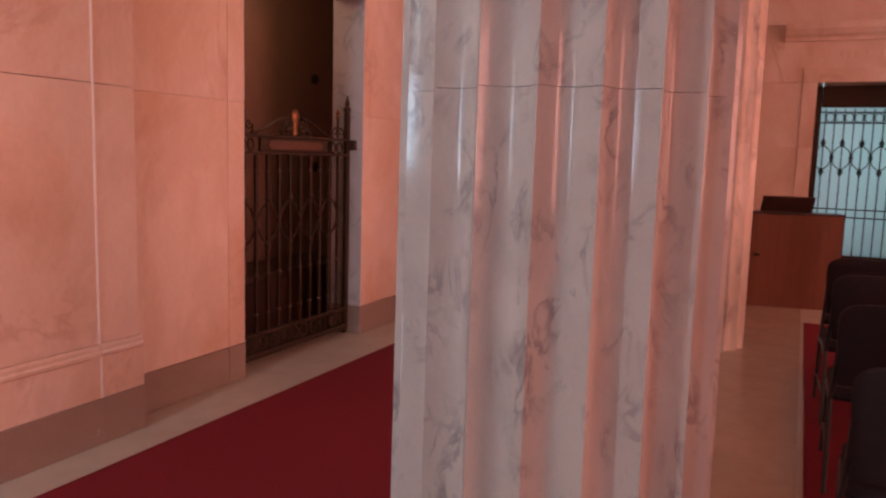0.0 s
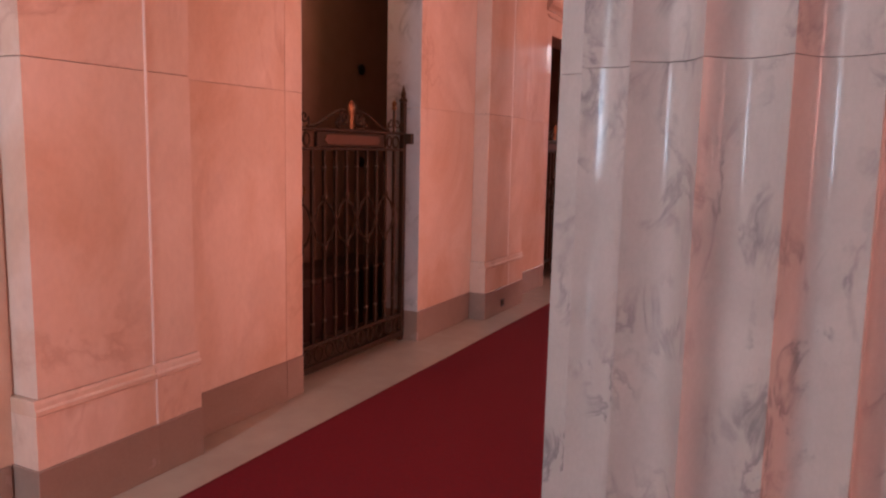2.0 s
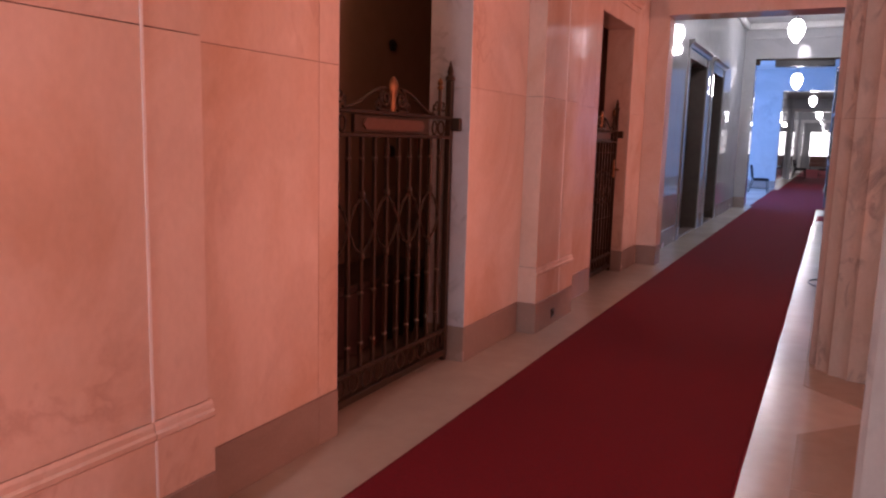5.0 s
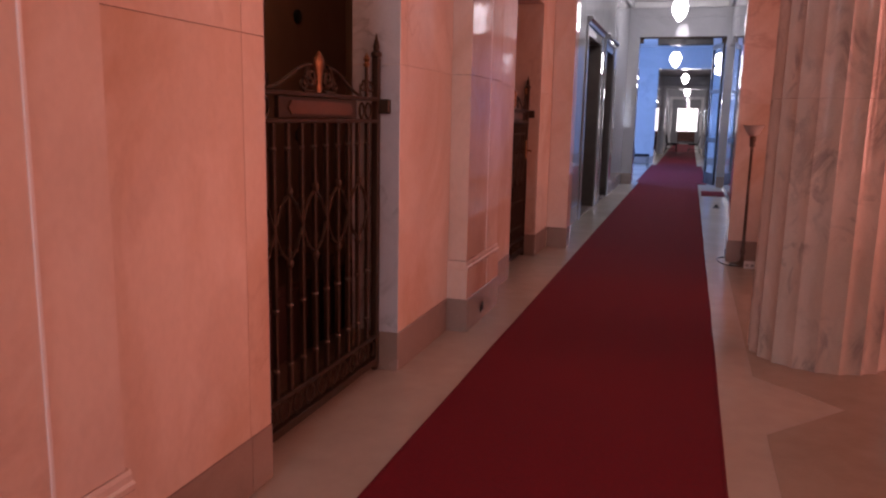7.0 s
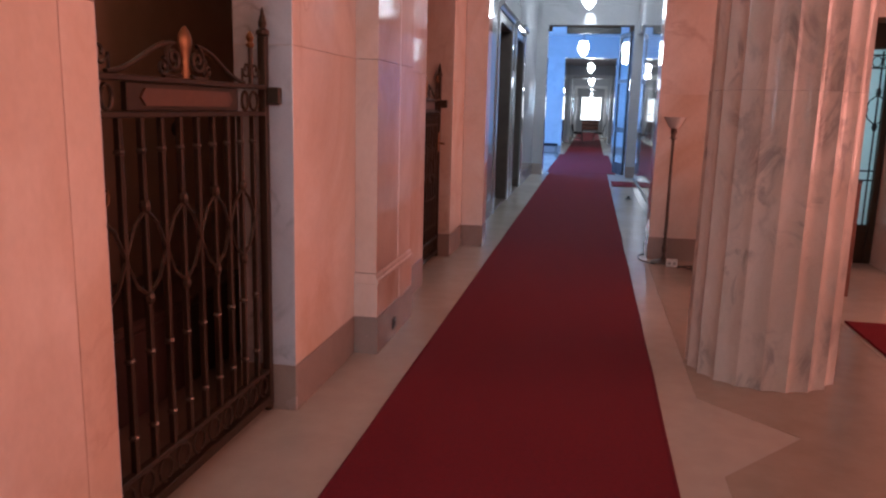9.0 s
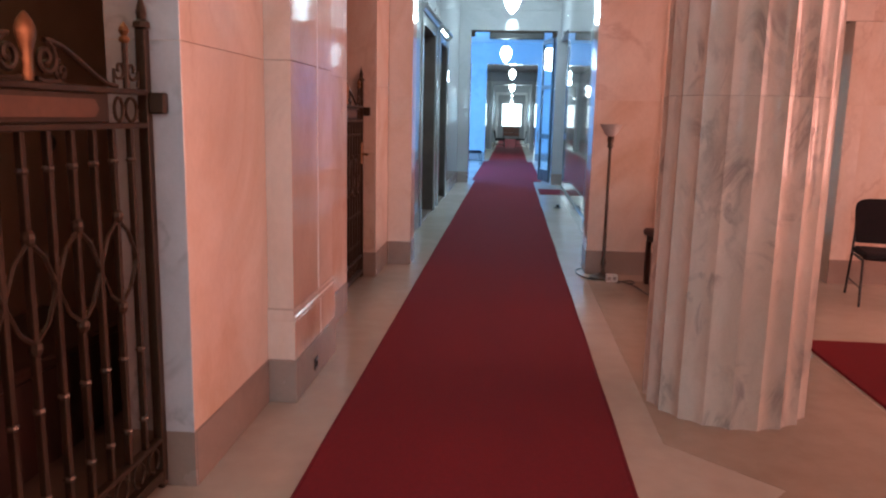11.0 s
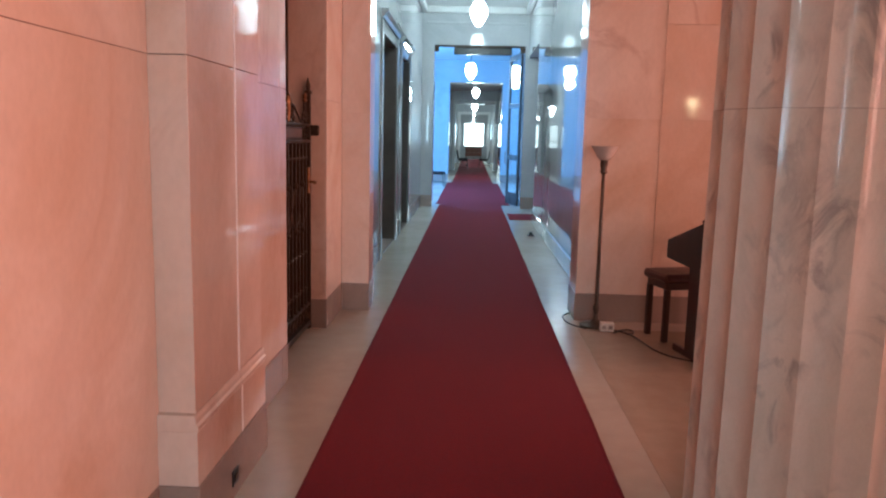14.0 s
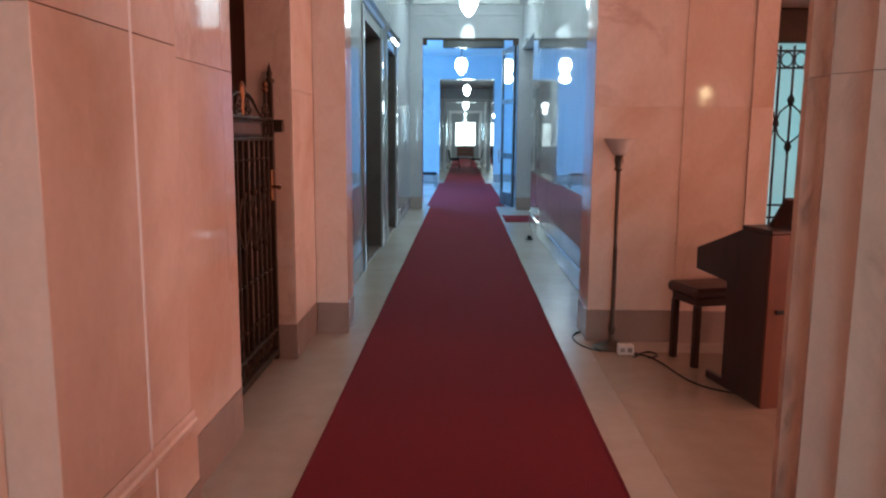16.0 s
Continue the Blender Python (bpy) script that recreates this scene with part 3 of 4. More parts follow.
def iron_gate(label):
    """A gate about its own middle: y along the opening, 1.42 m wide."""
    ob = thing("iron_gate", (0, 0, 0), label, "gate", "bronze gates in the wall")
    h = 0.705
    for s in (-1, 1):
        y = s * h
        part("post", block(-0.020, 0.020, y - 0.020, y + 0.020, 0.03, 1.86, 0.003), BRONZE, ob)
        bm = lathe([(0.020, 1.86), (0.032, 1.865), (0.030, 1.885), (0.016, 1.895), (0.020, 1.92), (0.001, 1.995)], 0, y, 10)
        part("finial", bm, BRONZE, ob)
        yy = s * (h - 0.135)
        spike = part("spike", tube([(0, yy, 1.63), (0, yy, 1.80)], 0.0115, 8), BRONZE, ob)
        bm = ball(0, yy, 1.808, 0.020, None, 0.8, 10)
        lathe([(0.008, 1.815), (0.019, 1.838), (0.015, 1.852), (0.001, 1.872)], 0, yy, 10, bm)
        part("spike_tip", bm, GILT, spike, "worn gilt bud")
        for sg in (-1, 1):
            pts = arc(yy + sg * 0.045, 1.70, 0.040, 0.010, 90 - sg * 90, 90 - sg * 90 + sg * -400, 0, 20)
            part("scroll", tube([(0, yy + sg * 0.085, 1.64), (0, yy + sg * 0.088, 1.67)] + pts, 0.006, 5), BRONZE, ob)
        part("ring", tube([(0, s * (h - 0.11) + 0.042 * math.cos(a), 1.558 + 0.042 * math.sin(a)) for a in [2 * math.pi * q / 18 for q in range(19)]], 0.007, 5), BRONZE, ob)
        part("ring", tube([(0, s * (h - 0.20) + 0.030 * math.cos(a), 1.558 + 0.042 * math.sin(a)) for a in [2 * math.pi * q / 18 for q in range(19)]], 0.007, 5), BRONZE, ob)
    for z0, z1, d in ((1.612, 1.634, 0.022), (1.490, 1.512, 0.020), (0.205, 0.228, 0.018), (0.040, 0.085, 0.020)):
        part("rail", block(-d, d, -h + 0.02, h - 0.02, z0, z1, 0.004), BRONZE, ob)
    part("name_plate", block(-0.012, 0.014, -0.41, 0.41, 1.514, 1.610, 0.003), BRONZE, ob)
    part("plate_panel", prism([(-0.34, 1.56), (-0.31, 1.532), (0.31, 1.532), (0.34, 1.56), (0.31, 1.592), (-0.31, 1.592)], "x", 0.0145, 0.022), PLATE, ob, "raised reddish bronze panel")
    # swan-neck crest with a central leaf
    for s in (-1, 1):
        # the neck sweeps up from the rail, crowns beside the leaf and coils inward
        neck = [(0, s * (0.50 - 0.0415 * k), 1.640 + 0.122 * (1 - math.cos(math.pi * k / 10)) / 2) for k in range(11)]
        curl = [(0, s * (0.088 + r * math.cos(a)), 1.706 + r * math.sin(a)) for r, a in [(0.054 - 0.0019 * q, radians(88 - 24 * q if q else 90)) for q in range(1, 25)]]
        part("crest_scroll", tube(neck + curl, 0.0095, 6), BRONZE, ob)
        part("crest_scroll", tube([(0, s * (0.165 + r * math.cos(a)), 1.672 + r * math.sin(a)) for r, a in [(0.034 - 0.0014 * q, radians(100 + 26 * q)) for q in range(20)]], 0.008, 5), BRONZE, ob)
        part("crest_foot", tube([(0, s * 0.04, 1.645), (0, s * 0.075, 1.638), (0, s * 0.12, 1.640), (0, s * 0.16, 1.638)], 0.009, 5), BRONZE, ob)
    bm = lathe([(0.020, 1.636), (0.026, 1.655), (0.020, 1.680), (0.027, 1.694), (0.022, 1.706), (0.032, 1.735), (0.044, 1.768), (0.044, 1.786), (0.032, 1.808), (0.014, 1.826), (0.002, 1.833)], 0, 0, 12)
    for v in bm.verts:
        v.co.x *= 0.45
    smooth(part("crest_leaf", bm, GILT, ob, "gilded leaf finial"), 35)
    # bars with knuckles and the diamond band
    pitch = 2 * h / 11
    for k in range(1, 11):
        y = -h + pitch * k
        bar = part("bar", block(-0.0115, 0.0115, y - 0.0115, y + 0.0115, 0.22, 1.495, 0.002), BRONZE, ob)
        # knuckles get a lighter metal in place of their small highlights
        for z in (1.376, 0.645, 0.36):
            part("knuckle", ball(0, y, z, 0.0205, None, 0.7, 8), PEWTER, bar, "knuckle in lighter metal for its small highlight")
        if k % 2 == 1:
            for z in (1.18, 0.845):
                bm = ball(0.004, y, z, 0.022, None, 1.3, 8)
                part("rosette", bm, BRONZE, bar)
            for s in (-1, 1):
                part("diamond_bar", tube([(0.004, y, 1.17), (0.004, y + s * pitch * 0.55, 1.115), (0.004, y + s * pitch, 1.01), (0.004, y + s * pitch * 0.55, 0.905), (0.004, y, 0.855)], 0.0085, 5), BRONZE, ob)
    for k in range(11):
        y = -h + pitch * (k + 0.5)
        pts = [(0, y + 0.045 * math.cos(a), 0.145 + 0.050 * math.sin(a)) for a in [radians(-60 + 30 * q) for q in range(12)]]
        part("base_scroll", tube(pts, 0.0065, 5), BRONZE, ob)
    return ob


def lock_box(parent):
    part("lock_box", block(0.021, 0.085, 0.69, 0.729, 1.545, 1.625, 0.006), BRONZE, parent, "square bronze lock case")
    part("foot_pivot", ball(0.0, 0.70, 0.026, 0.026, None, 1.0, 10), BRONZE, parent)


gate = iron_gate("closed bronze gate with scrolled crest, in a marble opening")
lock_box(gate)
gate_two = copy_thing(gate, pose(-3.075, 8.952, 0))
gate_two.scale = (1, 0.888, 1)
gate.matrix_basis = pose(-3.075, 4.615, 0)
bm = tube([(0.02, 0.63, 1.19), (0.06, 0.63, 1.19), (0.075, 0.62, 1.19), (0.08, 0.55, 1.185)], 0.010, 8)
part("lever_handle", bm, GILT, gate_two, "worn brass lever handle")
part("lock_plate", block(0.012, 0.024, 0.60, 0.66, 1.10, 1.30, 0.004), GILT, gate_two)

hook = tagged(part("wall_hook", tube([(-3.03, 3.873, 1.245), (-3.03, 3.94, 1.215), (-3.03, 4.0, 1.21), (-3.03, 4.025, 1.225), (-3.03, 4.03, 1.255), (-3.03, 4.02, 1.265)], 0.0065, 8), GILT), "small curved brass hook on the marble jamb", "hook")

# inside the alcove
chest = thing("storage_chest", (-3.9, 5.4, 0), "low dark wooden chest in the shadow behind the gate", "chest")
part("body", block(-0.26, 0.26, -0.85, 0.85, 0.0, 0.44, 0.01), WOODDARK, chest)
part("lid", block(-0.28, 0.28, -0.87, 0.87, 0.442, 0.50, 0.012), WOODDARK, chest)
for z in (1.37, 2.25):
    bm = lathe([(0.05, -0.0), (0.05, 0.02), (0.03, 0.03)], 0, 0, 16)
    k = tagged(part("wall_boss", bm, BLACK), "small round black fitting on the dark panelling", "fitting")
    k.matrix_basis = pose(-4.2, 6.45, z, 0, 90, 0)

outlet = thing("floor_outlet", (P + 0.006, 6.72, 0.09), "dark electrical outlet set in the base course", "outlet")
part("plate", block(0.0, 0.006, -0.04, 0.04, -0.03, 0.04, 0.002), BLACK, outlet)
part("socket", block(0.006, 0.010, -0.02, 0.02, -0.012, 0.02, 0.002), BRONZE, outlet)


# ---- things by the cross wall ----
WARM = glow("warm_globe", (1.0, 0.66, 0.32), 14.0)


def torchiere(x, y):
    ob = thing("floor_lamp", (x, y, 0), "unlit slim bronze torchiere with an opal glass bowl by the wall", "floor lamp")
    smooth(part("base", lathe([(0.135, 0.0), (0.135, 0.012), (0.12, 0.022), (0.05, 0.034), (0.025, 0.06), (0.018, 0.10)], 0, 0, 28), PEWTER, ob, "round dull metal base"), 50)
    smooth(part("pole", lathe([(0.016, 0.10), (0.026, 0.14), (0.028, 0.16), (0.017, 0.20), (0.0155, 0.72), (0.018, 0.73), (0.0155, 0.74), (0.015, 1.28), (0.018, 1.29)], 0, 0, 14), PEWTER, ob))
    smooth(part("socket", lathe([(0.014, 1.285), (0.032, 1.30), (0.026, 1.33), (0.034, 1.36), (0.030, 1.395), (0.036, 1.405)], 0, 0, 16), PEWTER, ob))
    bm = lathe([(0.036, 1.40), (0.060, 1.425), (0.082, 1.465), (0.108, 1.512), (0.113, 1.516), (0.106, 1.514), (0.078, 1.468), (0.055, 1.43), (0.03, 1.408)], 0, 0, 28)
    smooth(part("shade", bm, OPAL, ob, "flared opal glass bowl"), 50)


torchiere(-0.705, 9.99)

# the lit lamp among the chairs, seen only as a glint in the polished wall
lit = thing("floor_lamp", (1.06, 6.52, 0.0142), "lit brass floor lamp with a small warm globe by the chairs", "floor lamp")
part("base", lathe([(0.14, 0.0), (0.14, 0.015), (0.03, 0.03)], 0, 0, 24), BRONZE, lit)
part("pole", lathe([(0.012, 0.03), (0.012, 1.84)], 0, 0, 12), BRONZE, lit)
smooth(part("globe", ball(0, 0, 1.92, 0.05, None, 1.0, 16), WARM, lit, "glowing warm glass globe"), 60)
# unseen curved screen, added to keep the globe's glint off the west wall
hood = [(0.115 * math.cos(radians(140 + 9.5 * k)), 0.115 * math.sin(radians(140 + 9.5 * k))) for k in range(21)]
hood += [(0.121 * math.cos(radians(330 - 9.5 * k)), 0.121 * math.sin(radians(330 - 9.5 * k))) for k in range(21)]
part("hood", prism(hood, "z", 1.76, 2.12), BRONZE, lit, "added bronze screen hiding the globe from the west wall")
point("floor_lamp_light", (1.06, 6.52, 2.06), 9, (1.0, 0.62, 0.30), 0.05)

# added: pendant over the walk for a wall glint, fill in the gated room
for place, top_, watts, r, label in (((-1.5, 3.63, 2.75), TOP, 4, 0.06, "unseen warm glass pendant over the walk, added for a glint in the wall"), ((-3.72, 4.9, 3.02), 3.2, 7.5, 0.06, "unseen warm globe added to brighten the gated room")):
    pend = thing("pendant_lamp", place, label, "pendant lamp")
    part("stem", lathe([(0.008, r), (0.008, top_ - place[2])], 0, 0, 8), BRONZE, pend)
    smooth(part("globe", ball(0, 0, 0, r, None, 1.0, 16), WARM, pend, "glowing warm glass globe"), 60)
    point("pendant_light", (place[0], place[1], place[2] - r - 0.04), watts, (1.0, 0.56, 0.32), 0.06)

box = thing("extension_box", (-0.64, 9.82, 0), "white electrical extension box standing on the floor", "outlet box")
part("body", block(-0.055, 0.055, -0.03, 0.03, 0.0, 0.075, 0.005), WHITE, box)
for s in (-1, 1):
    part("socket", block(s * 0.026 - 0.016, s * 0.026 + 0.016, -0.0335, -0.030, 0.022, 0.052, 0.002), SILVER, box)


def cable(points, label):
    cu = bpy.data.curves.new("power_cable", "CURVE")
    cu.dimensions, cu.bevel_depth, cu.bevel_resolution = "3D", 0.0055, 2
    sp = cu.splines.new("NURBS")
    sp.points.add(len(points) - 1)
    for q, (x, y) in zip(sp.points, points):
        q.co = (x, y, 0.006, 1)
    sp.use_endpoint_u, sp.order_u = True, 4
    cu.materials.append(BLACK)
    ob = new("power_cable", cu)
    return tagged(ob, label, "cable")


cable([(-0.585, 9.82), (-0.50, 9.80), (-0.43, 9.60), (-0.40, 9.34), (-0.34, 9.14), (-0.25, 9.05), (-0.13, 8.98)], "thin dark power cable lying loosely on the marble floor")
cable([(-0.60, 9.72), (-0.50, 9.90), (-0.40, 9.86), (-0.42, 9.74), (-0.50, 9.72)], "loop of dark cable beside the lamp's base")
cable([(-0.80, 9.86), (-0.92, 9.95), (-0.98, 10.2), (-0.93, 10.4), (-0.80, 10.45)], "dark cable bending round the wall's corner")


def organ():
    ob = thing("organ_console", (0, 0, 0), "small reddish-brown electric organ with its plain back to the hall", "organ")
    prof = [(0.02, 0.0), (0.02, 1.0), (0.28, 1.0), (0.79, 0.82), (0.79, 0.68), (0.42, 0.66), (0.42, 0.05), (0.60, 0.05), (0.60, 0.0)]
    for a in (0.0, 0.87):
        part("side_panel", prism(prof, "x", a, a + 0.03, 0.003), WOODDARK, ob, "dark stained side cheek")
    part("back_panel", block(0.0, 0.90, 0.0, 0.0195, 0.0, 1.0, 0.003), WOODRED, ob, "plain red-brown veneer back")
    part("top", block(-0.005, 0.905, -0.005, 0.285, 1.002, 1.024, 0.004), WOODDARK, ob)
    part("lid", prism([(0.29, 0.985), (0.785, 0.812), (0.785, 0.79), (0.29, 0.963)], "x", 0.032, 0.868), WOODDARK, ob)
    part("key_bed", block(0.032, 0.868, 0.42, 0.785, 0.68, 0.72, 0.004), WOODDARK, ob)
    part("knee_panel", block(0.032, 0.868, 0.38, 0.40, 0.05, 0.66), WOODDARK, ob)
    part("music_desk", prism([(0.16, 1.026), (0.20, 1.026), (0.06, 1.20), (0.04, 1.19)], "x", 0.10, 0.62, 0.004), WOODDARK, ob, "tilted dark music rest")
    part("latch", block(0.05, 0.10, -0.012, -0.0005, 0.55, 0.575, 0.003), BLACK, ob)
    ob.matrix_basis = pose(-0.105, 8.74, 0, 0, 0, 12)


organ()
bench = thing("organ_bench", (0, 0, 0), "dark wooden bench with a padded brown seat at the organ", "bench")
part("seat", block(-0.03, 0.66, -0.03, 0.33, 0.475, 0.545, 0.02), mottled("brown_leather", (0.05, 0.022, 0.02), (0.09, 0.04, 0.035), 0.45, 40.0), bench, "padded brown leather seat")
part("apron", block(0.0, 0.63, 0.0, 0.30, 0.42, 0.474, 0.004), WOODDARK, bench)
for x in (0.0, 0.595):
    for y in (0.0, 0.265):
        part("leg", block(x - 0.004, x + 0.039, y - 0.004, y + 0.039, 0.0, 0.42, 0.004), WOODDARK, bench)
bench.matrix_basis = pose(-0.255, 9.50, 0, 0, 0, 16)


# ---- chairs ----
def hall_chair():
    ob = thing("stacking_chair", (0, 0, 0), "dark upholstered stacking chair with a black steel frame", "chair", "rows of hall chairs")
    bm = block(-0.24, 0.24, -0.02, 0.44, 0.41, 0.475, 0.022)
    part("seat", bm, FABRIC, ob)
    pts = []
    for k in range(13):
        a = math.pi * k / 12
        pts.append((0.235 * math.copysign(abs(math.cos(a)) ** 0.45, math.cos(a)), 0.78 + 0.12 * math.sin(a) ** 0.6))
    outline = [(-0.215, 0.50)] + [(x, z) for x, z in pts[::-1]] + [(0.215, 0.50)]
    bm = prism(outline, "y", -0.065, -0.02)
    bmesh.ops.bevel(bm, geom=bm.edges[:], offset=0.008, segments=2, affect="EDGES", profile=0.5)
    for v in bm.verts:
        v.co.y -= 0.16 * (v.co.z - 0.45) - 0.10 * v.co.x ** 2
    smooth(part("backrest", bm, FABRIC, ob), 50)
    for s in (-1, 1):
        x = s * 0.235
        part("rear_leg", tube([(x, -0.15, 0.0), (x, -0.03, 0.42), (x * 0.95, -0.06, 0.62), (x * 0.93, -0.09, 0.74)], 0.011, 8), BLACK, ob)
        part("front_leg", tube([(x, 0.44, 0.0), (x, 0.40, 0.42)], 0.011, 8), BLACK, ob)
        part("side_rail", tube([(x, -0.03, 0.405), (x, 0.40, 0.405)], 0.010, 8), BLACK, ob)
        part("stretcher", tube([(x, -0.10, 0.16), (x, 0.428, 0.16)], 0.007, 6), BLACK, ob)
    return ob


chair = hall_chair()
first = True
for row, y in enumerate((2.75, 3.95, 5.0, 5.85)):
    for k in range(4):
        m = pose(0.79 + 0.53 * k, y + 0.03 * ((k * 7 + row * 3) % 3 - 1), 0.0142, 0, 0, 3 * ((k + row) % 3 - 1))
        if first:
            chair.matrix_basis, first = m, False
        else:
            copy_thing(chair, m)
for x, y, turn in ((1.72, 9.55, 168), (1.45, 7.35, 150)):
    c = copy_thing(chair, pose(x, y, 0.0142 if y < 8 else 0.0, 0, 0, turn))
    c["label"] = "single dark upholstered stacking chair near the bronze door"

# ---- corridor fittings ----
def globe_lamp(x, y, ceiling, z, r, watts):
    ob = thing("ceiling_lamp", (x, y, 0), "lit white glass acorn lamp hanging from the corridor ceiling", "ceiling lamp", "corridor lamps")
    part("canopy", lathe([(r * 0.75, ceiling - 0.05), (r * 0.85, ceiling - 0.02), (r * 0.85, ceiling - 0.001)], 0, 0, 20), SILVER, ob)
    part("stem", lathe([(0.014, z + r * 1.5), (0.014, ceiling - 0.05)], 0, 0, 8), SILVER, ob)
    part("collar", lathe([(r * 0.62, z + r * 1.28), (r * 0.7, z + r * 1.35), (r * 0.4, z + r * 1.55), (0.02, z + r * 1.6)], 0, 0, 18), SILVER, ob)
    prof = [(0.004, -1.45), (r * 0.22, -1.38), (r * 0.42, -1.15), (r * 0.72, -0.75), (r * 0.95, -0.2), (r, 0.2), (r * 0.92, 0.7), (r * 0.72, 1.1), (r * 0.6, 1.27)]
    smooth(part("globe", lathe([(a, z + b * r) for a, b in prof], 0, 0, 22), LAMP, ob, "glowing opal glass globe"), 60)
    point("lamp_light", (x, y, z - r * 1.9), watts, (1.0, 0.97, 0.92), 0.12)


# unseen globe in the hall, added to light the near column from the left
globe_lamp(-2.25, -1.9, TOP, 3.90, 0.17, 180)
globe_lamp(-1.74, -9.5, CT, 3.86, 0.17, 40)
globe_lamp(-1.74, 12.9, CT, 3.86, 0.17, 20)
globe_lamp(-1.74, 18.4, CT, 3.86, 0.16, 64)
globe_lamp(-1.88, 23.4, 4.2, 3.22, 0.145, 38)
globe_lamp(-1.70, 33.0, 3.7, 3.22, 0.135, 72)
globe_lamp(-1.70, 46.0, 3.7, 3.20, 0.16, 70)
# unseen lamp, added to brighten the end of the far passage
globe_lamp(-1.70, 54.5, 3.7, 3.20, 0.16, 50)

for n, (a, b) in enumerate(CDOORS):
    ob = thing("corridor_door", (CW - 0.29, a, 0), "dark bronze double door set deep in the corridor wall", "door", "corridor doors")
    w = b - a
    for k in (0, 1):
        leaf = part("leaf", block(-0.03, 0.03, 0.014 + k * (w / 2 - 0.012), w / 2 - 0.004 + k * (w / 2 - 0.012), 0.02, 2.816, 0.006), WOODDARK, ob)
        for z0, z1 in ((0.2, 1.0), (1.15, 2.6)):
            part("panel", block(0.031, 0.042, 0.1 + k * w / 2, w / 2 - 0.1 + k * w / 2, z0, z1, 0.008), WOODDARK, leaf)
    part("handle", ball(0.07, w / 2 - 0.08, 1.0, 0.03, None, 1.0, 10), GILT, ob)
    part("sill", block(-0.05, 0.28, 0.004, w - 0.004, 0.0, 0.018), BASE, ob)
    trim = tagged(part("trim", prism([(CW - 0.003, 2.96), (CW + 0.03, 2.96), (CW + 0.05, 3.0), (CW + 0.09, 3.03), (CW + 0.09, 3.07), (CW - 0.003, 3.07)], "y", a - 0.15, b + 0.15), PALE), "pale marble cornice over a corridor door", "trim", kind="structure")
    part("jamb_lining", block(-0.05, 0.289, w - 0.012, w - 0.002, 0.0, 2.816), LINING, ob, "marble jamb, coloured dark brown for the warm light on it")
    part("jamb_lining", block(-0.05, 0.289, 0.002, 0.012, 0.0, 2.816), LINING, ob, "marble jamb, coloured dark brown for the warm light on it")
    for y0 in (a - 0.13, b):
        tagged(part("trim", block(CW - 0.003, CW + 0.025, y0, y0 + 0.13, 0, 2.95, 0.005), PALE), "pale marble door casing", "trim", kind="structure")
for x0, x1 in ((CW, CW + 0.09), (CE - 0.09, CE)):
    tagged(part("trim", block(x0, x1, 10.6, 20.6, 4.2, CT - 0.002, 0.02), PLASTER), "white plaster ceiling cornice", "trim", kind="structure")
tagged(part("trim", block(-2.84, -0.71, 20.50, 20.6, 4.2, CT - 0.002, 0.02), PLASTER), "white plaster ceiling cornice", "trim", kind="structure")
tagged(part("trim", block(-2.84, -0.71, 20.57, 20.599, 3.98, 4.02, 0.006), PALE), "thin marble moulding on the beam", "trim", kind="structure")
for a, b in ((10.6, 13.0), (15.1, 15.56), (17.3, 20.6)):
    tagged(part("baseboard", block(CW, CW + 0.012, a, b, 0, 0.25, 0.004), BASE), "grey-brown marble base course", "baseboard", kind="structure")
tagged(part("baseboard", block(CE - 0.03, CE, 10.62, 17.88, 0, 0.22, 0.012), PALE), "pale marble base of the corridor wall", "baseboard", kind="structure")
for x0, x1 in ((-0.684, 1.95), (-2.92, -2.676)):
    tagged(part("baseboard", block(x0, x1, 20.578, 20.6, 0, 0.26, 0.004), BASE), "grey marble base of the pier", "baseboard", kind="structure")
for x0, x1 in ((-7.1, -2.63), (-0.77, 3.85)):
    tagged(part("baseboard", block(x0, x1, 30.588, 30.6, 0, 0.26, 0.004), BASE), "grey marble base course", "baseboard", kind="structure")
# door frames in the far passage
for y, x0, x1, z in ((40.0, -2.60, -0.75, 3.1), (50.0, -2.52, -0.88, 2.9)):
    bm = block(-2.75, x0, y, y + 0.35, 0, 3.7)
    block(x1, -0.65, y, y + 0.35, 0, 3.7, bm=bm)
    block(x0, x1, y, y + 0.35, z, 3.7, bm=bm)
    structure("wall_portal", bm, PALE, "pale marble doorway across the far passage")
for y, x0, x1, z in ((40.0, -2.60, -0.75, 3.1), (50.0, -2.52, -0.88, 2.9)):
    for a, b, c, d in ((x0 - 0.16, x0, 0, z + 0.16), (x1, x1 + 0.16, 0, z + 0.16), (x0, x1, z, z + 0.16)):
        tagged(part("trim", block(max(a, -2.74), min(b, -0.66), y - 0.04, y - 0.003, c, d, 0.008), PLASTER), "white casing round a doorway of the far passage", "trim", kind="structure")
bm = block(-3.0, -0.4, 60.0, 60.3, 0, 0.9)
block(-3.0, -0.4, 60.0, 60.3, 2.55, 3.9, bm=bm)
block(-3.0, -2.38, 60.0, 60.3, 0.9, 2.55, bm=bm)
block(-0.95, -0.4, 60.0, 60.3, 0.9, 2.55, bm=bm)
structure("wall_end", bm, PALE, "pale end wall with a bright window")
win = tagged(new("window_1"), "large bright window at the end of the passage", "window", kind="structure")
part("pane", block(-2.37, -0.96, 60.2, 60.22, 0.91, 2.54), DAY, win)
for x in (-2.0, -1.665, -1.3):
    part("glazing_bar", block(x - 0.02, x + 0.02, 60.16, 60.2, 0.91, 2.54), BASE, win)
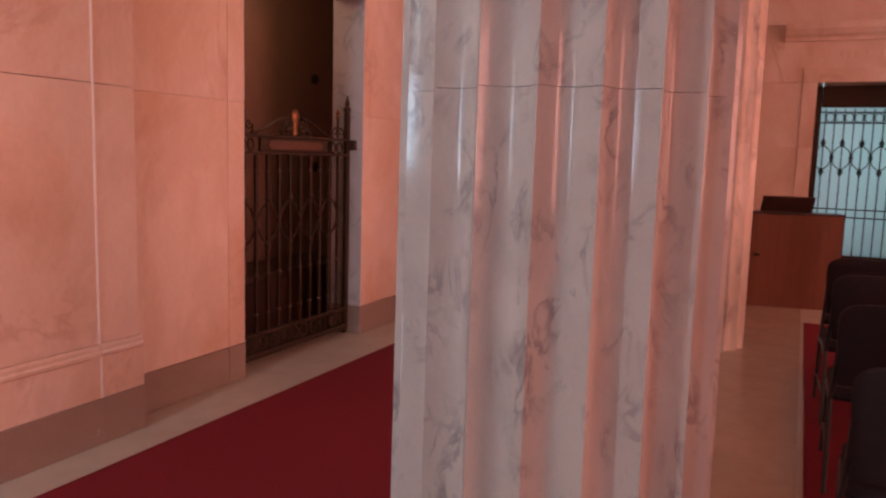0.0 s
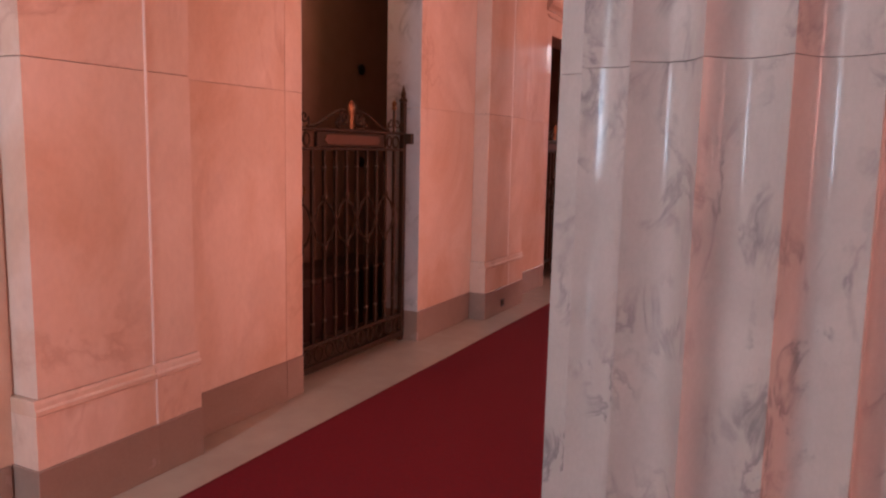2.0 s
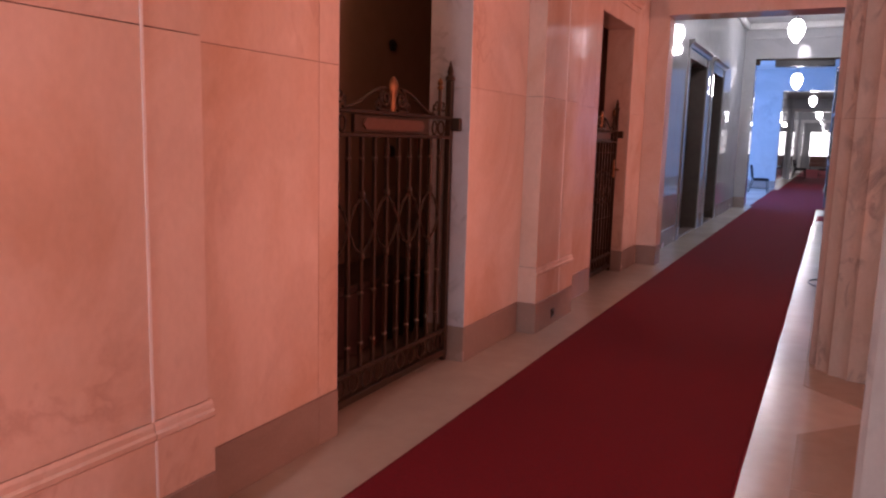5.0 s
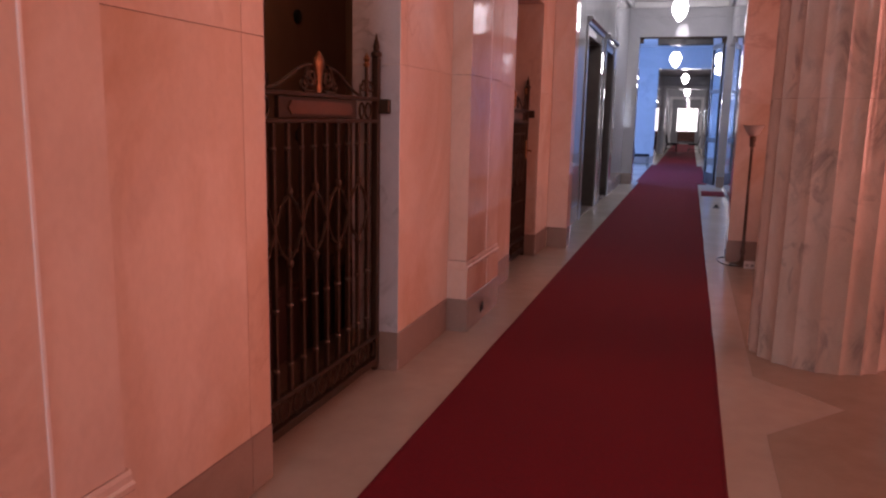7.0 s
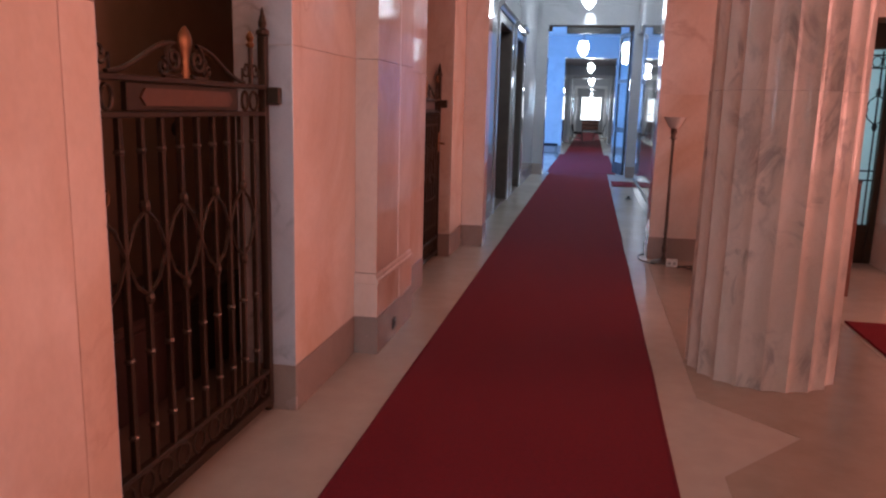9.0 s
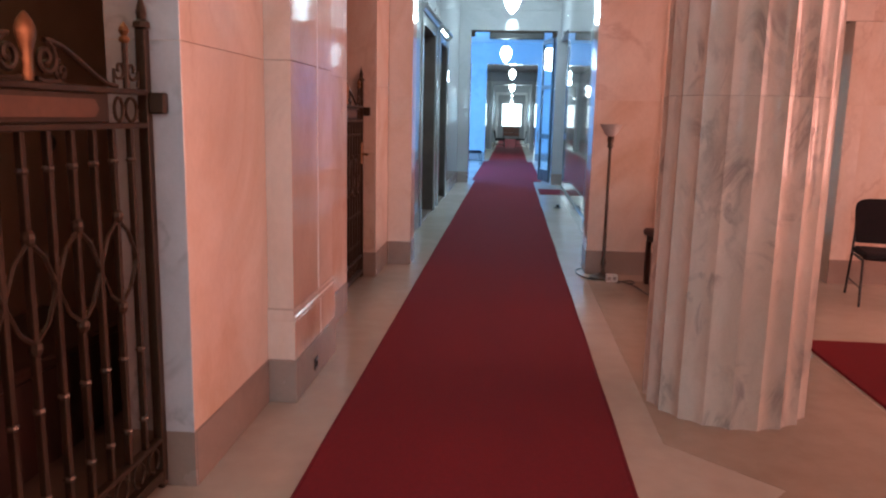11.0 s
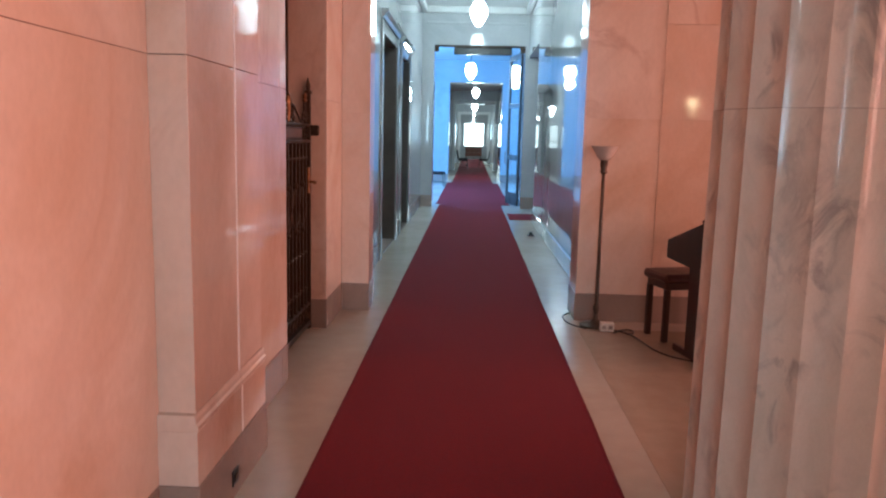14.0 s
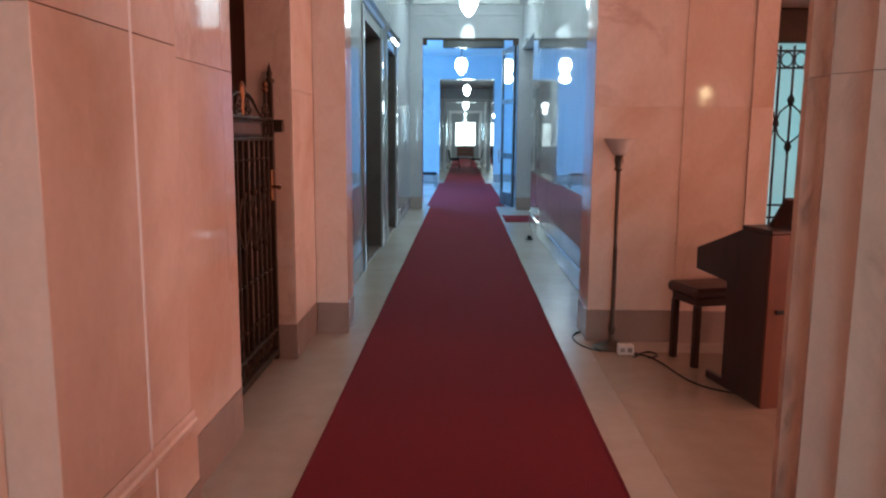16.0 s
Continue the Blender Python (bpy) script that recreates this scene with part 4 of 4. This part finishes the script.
part("glazing_bar", block(-2.37, -0.96, 60.165, 60.195, 1.40, 1.44), BASE, win)
settee = thing("settee", (-1.66, 58.8, 0), "small dark red settee under the far window", "settee")
part("seat", block(-0.6, 0.6, -0.3, 0.3, 0.2, 0.45, 0.03), WOODRED, settee)
part("backrest", block(-0.6, 0.6, 0.22, 0.32, 0.45, 0.85, 0.03), WOODRED, settee)
for x in (-0.55, 0.5):
    for y in (-0.27, 0.22):
        part("leg", block(x, x + 0.05, y, y + 0.05, 0.0, 0.2), WOODDARK, settee)

# tan marble fields let into the cream floor
def tan_field(outline):
    bm = bmesh.new()
    v = [bm.verts.new((x, y, 0.0)) for x, y in outline] + [bm.verts.new((x, y, 0.002)) for x, y in outline]
    n = len(outline)
    bm.faces.new(v[n:])
    for i in range(n):
        bm.faces.new((v[i], v[(i + 1) % n], v[n + (i + 1) % n], v[n + i]))
    bmesh.ops.recalc_face_normals(bm, faces=bm.faces)
    part("floor_slab", bm, TAN, floor)


for y in (-2.41, 2.13, 6.67):
    far = 3.2 if y > 5 else 2.268
    tan_field([(-0.87, y - 2.268), (-0.87, y - 1.55), (-0.43, y - 1.04), (-0.87, y - 0.62), (-0.87, y + far), (0.44, y + far), (0.44, y - 2.268)])


# tall glazed door standing open at the cross hall, and the dark closer box over it
leaf = thing("glazed_door", (-0.72, 21.03, 0), "tall glazed bronze door leaf standing open to the cross hall", "door")
leaf.rotation_euler = (0, 0, math.radians(-77))
for x0, x1 in ((-0.09, 0.0), (-0.96, -0.87)):
    part("stile", block(x0, x1, -0.025, 0.025, 0.015, 3.45, 0.006), BRONZE, leaf)
for z0, z1 in ((0.015, 0.30), (1.05, 1.17), (2.25, 2.35), (3.33, 3.45)):
    part("rail", block(-0.869, -0.091, -0.022, 0.022, z0, z1, 0.005), BRONZE, leaf)
for z0, z1 in ((0.302, 1.048), (1.172, 2.248), (2.352, 3.328)):
    pane = part("pane", block(-0.868, -0.092, -0.004, 0.004, z0, z1), GLASS, leaf, "clear glass pane")
    pane.visible_shadow = False
part("pull_handle", tube([(-0.915, -0.03, 0.95), (-0.915, -0.075, 0.97), (-0.915, -0.075, 1.23), (-0.915, -0.03, 1.25)], 0.011), GILT, leaf, "brass pull handle")
tagged(part("trim", block(-2.25, -0.98, 20.70, 20.92, 3.36, 3.504, 0.01), BLACK), "dark closer box under the beam", "trim", kind="structure")
tagged(part("trim", block(-2.668, -0.692, 20.66, 20.74, 3.506, 3.538, 0.004), BRONZE), "dark bronze head frame of the opening", "trim", kind="structure")
for x0, x1 in ((-2.668, -2.58), (-0.80, -0.692)):
    tagged(part("trim", block(x0, x1, 20.66, 20.74, 3.40, 3.504, 0.006), BRONZE), "dark bronze corner bracket of the opening", "trim", kind="structure")
# chairs along the far passage and in the cross hall
for x, y, turn in ((-2.42, 41.2, -90), (-2.42, 43.0, -90), (-0.98, 42.4, 90), (-3.05, 27.2, -80)):
    c = copy_thing(chair, pose(x, y, 0.0, 0, 0, turn))
    c["label"] = "single dark upholstered chair against a pale passage wall"
stop = thing("door_stop", (-0.80, 15.9, 0), "small dark round floor stop beside the polished wall", "door stop")
part("base", lathe([(0.06, 0.0), (0.06, 0.012), (0.03, 0.02)], 0, 0, 14), BLACK, stop)
part("buffer", lathe([(0.028, 0.02), (0.03, 0.05), (0.015, 0.06)], 0, 0, 12), BLACK, stop)
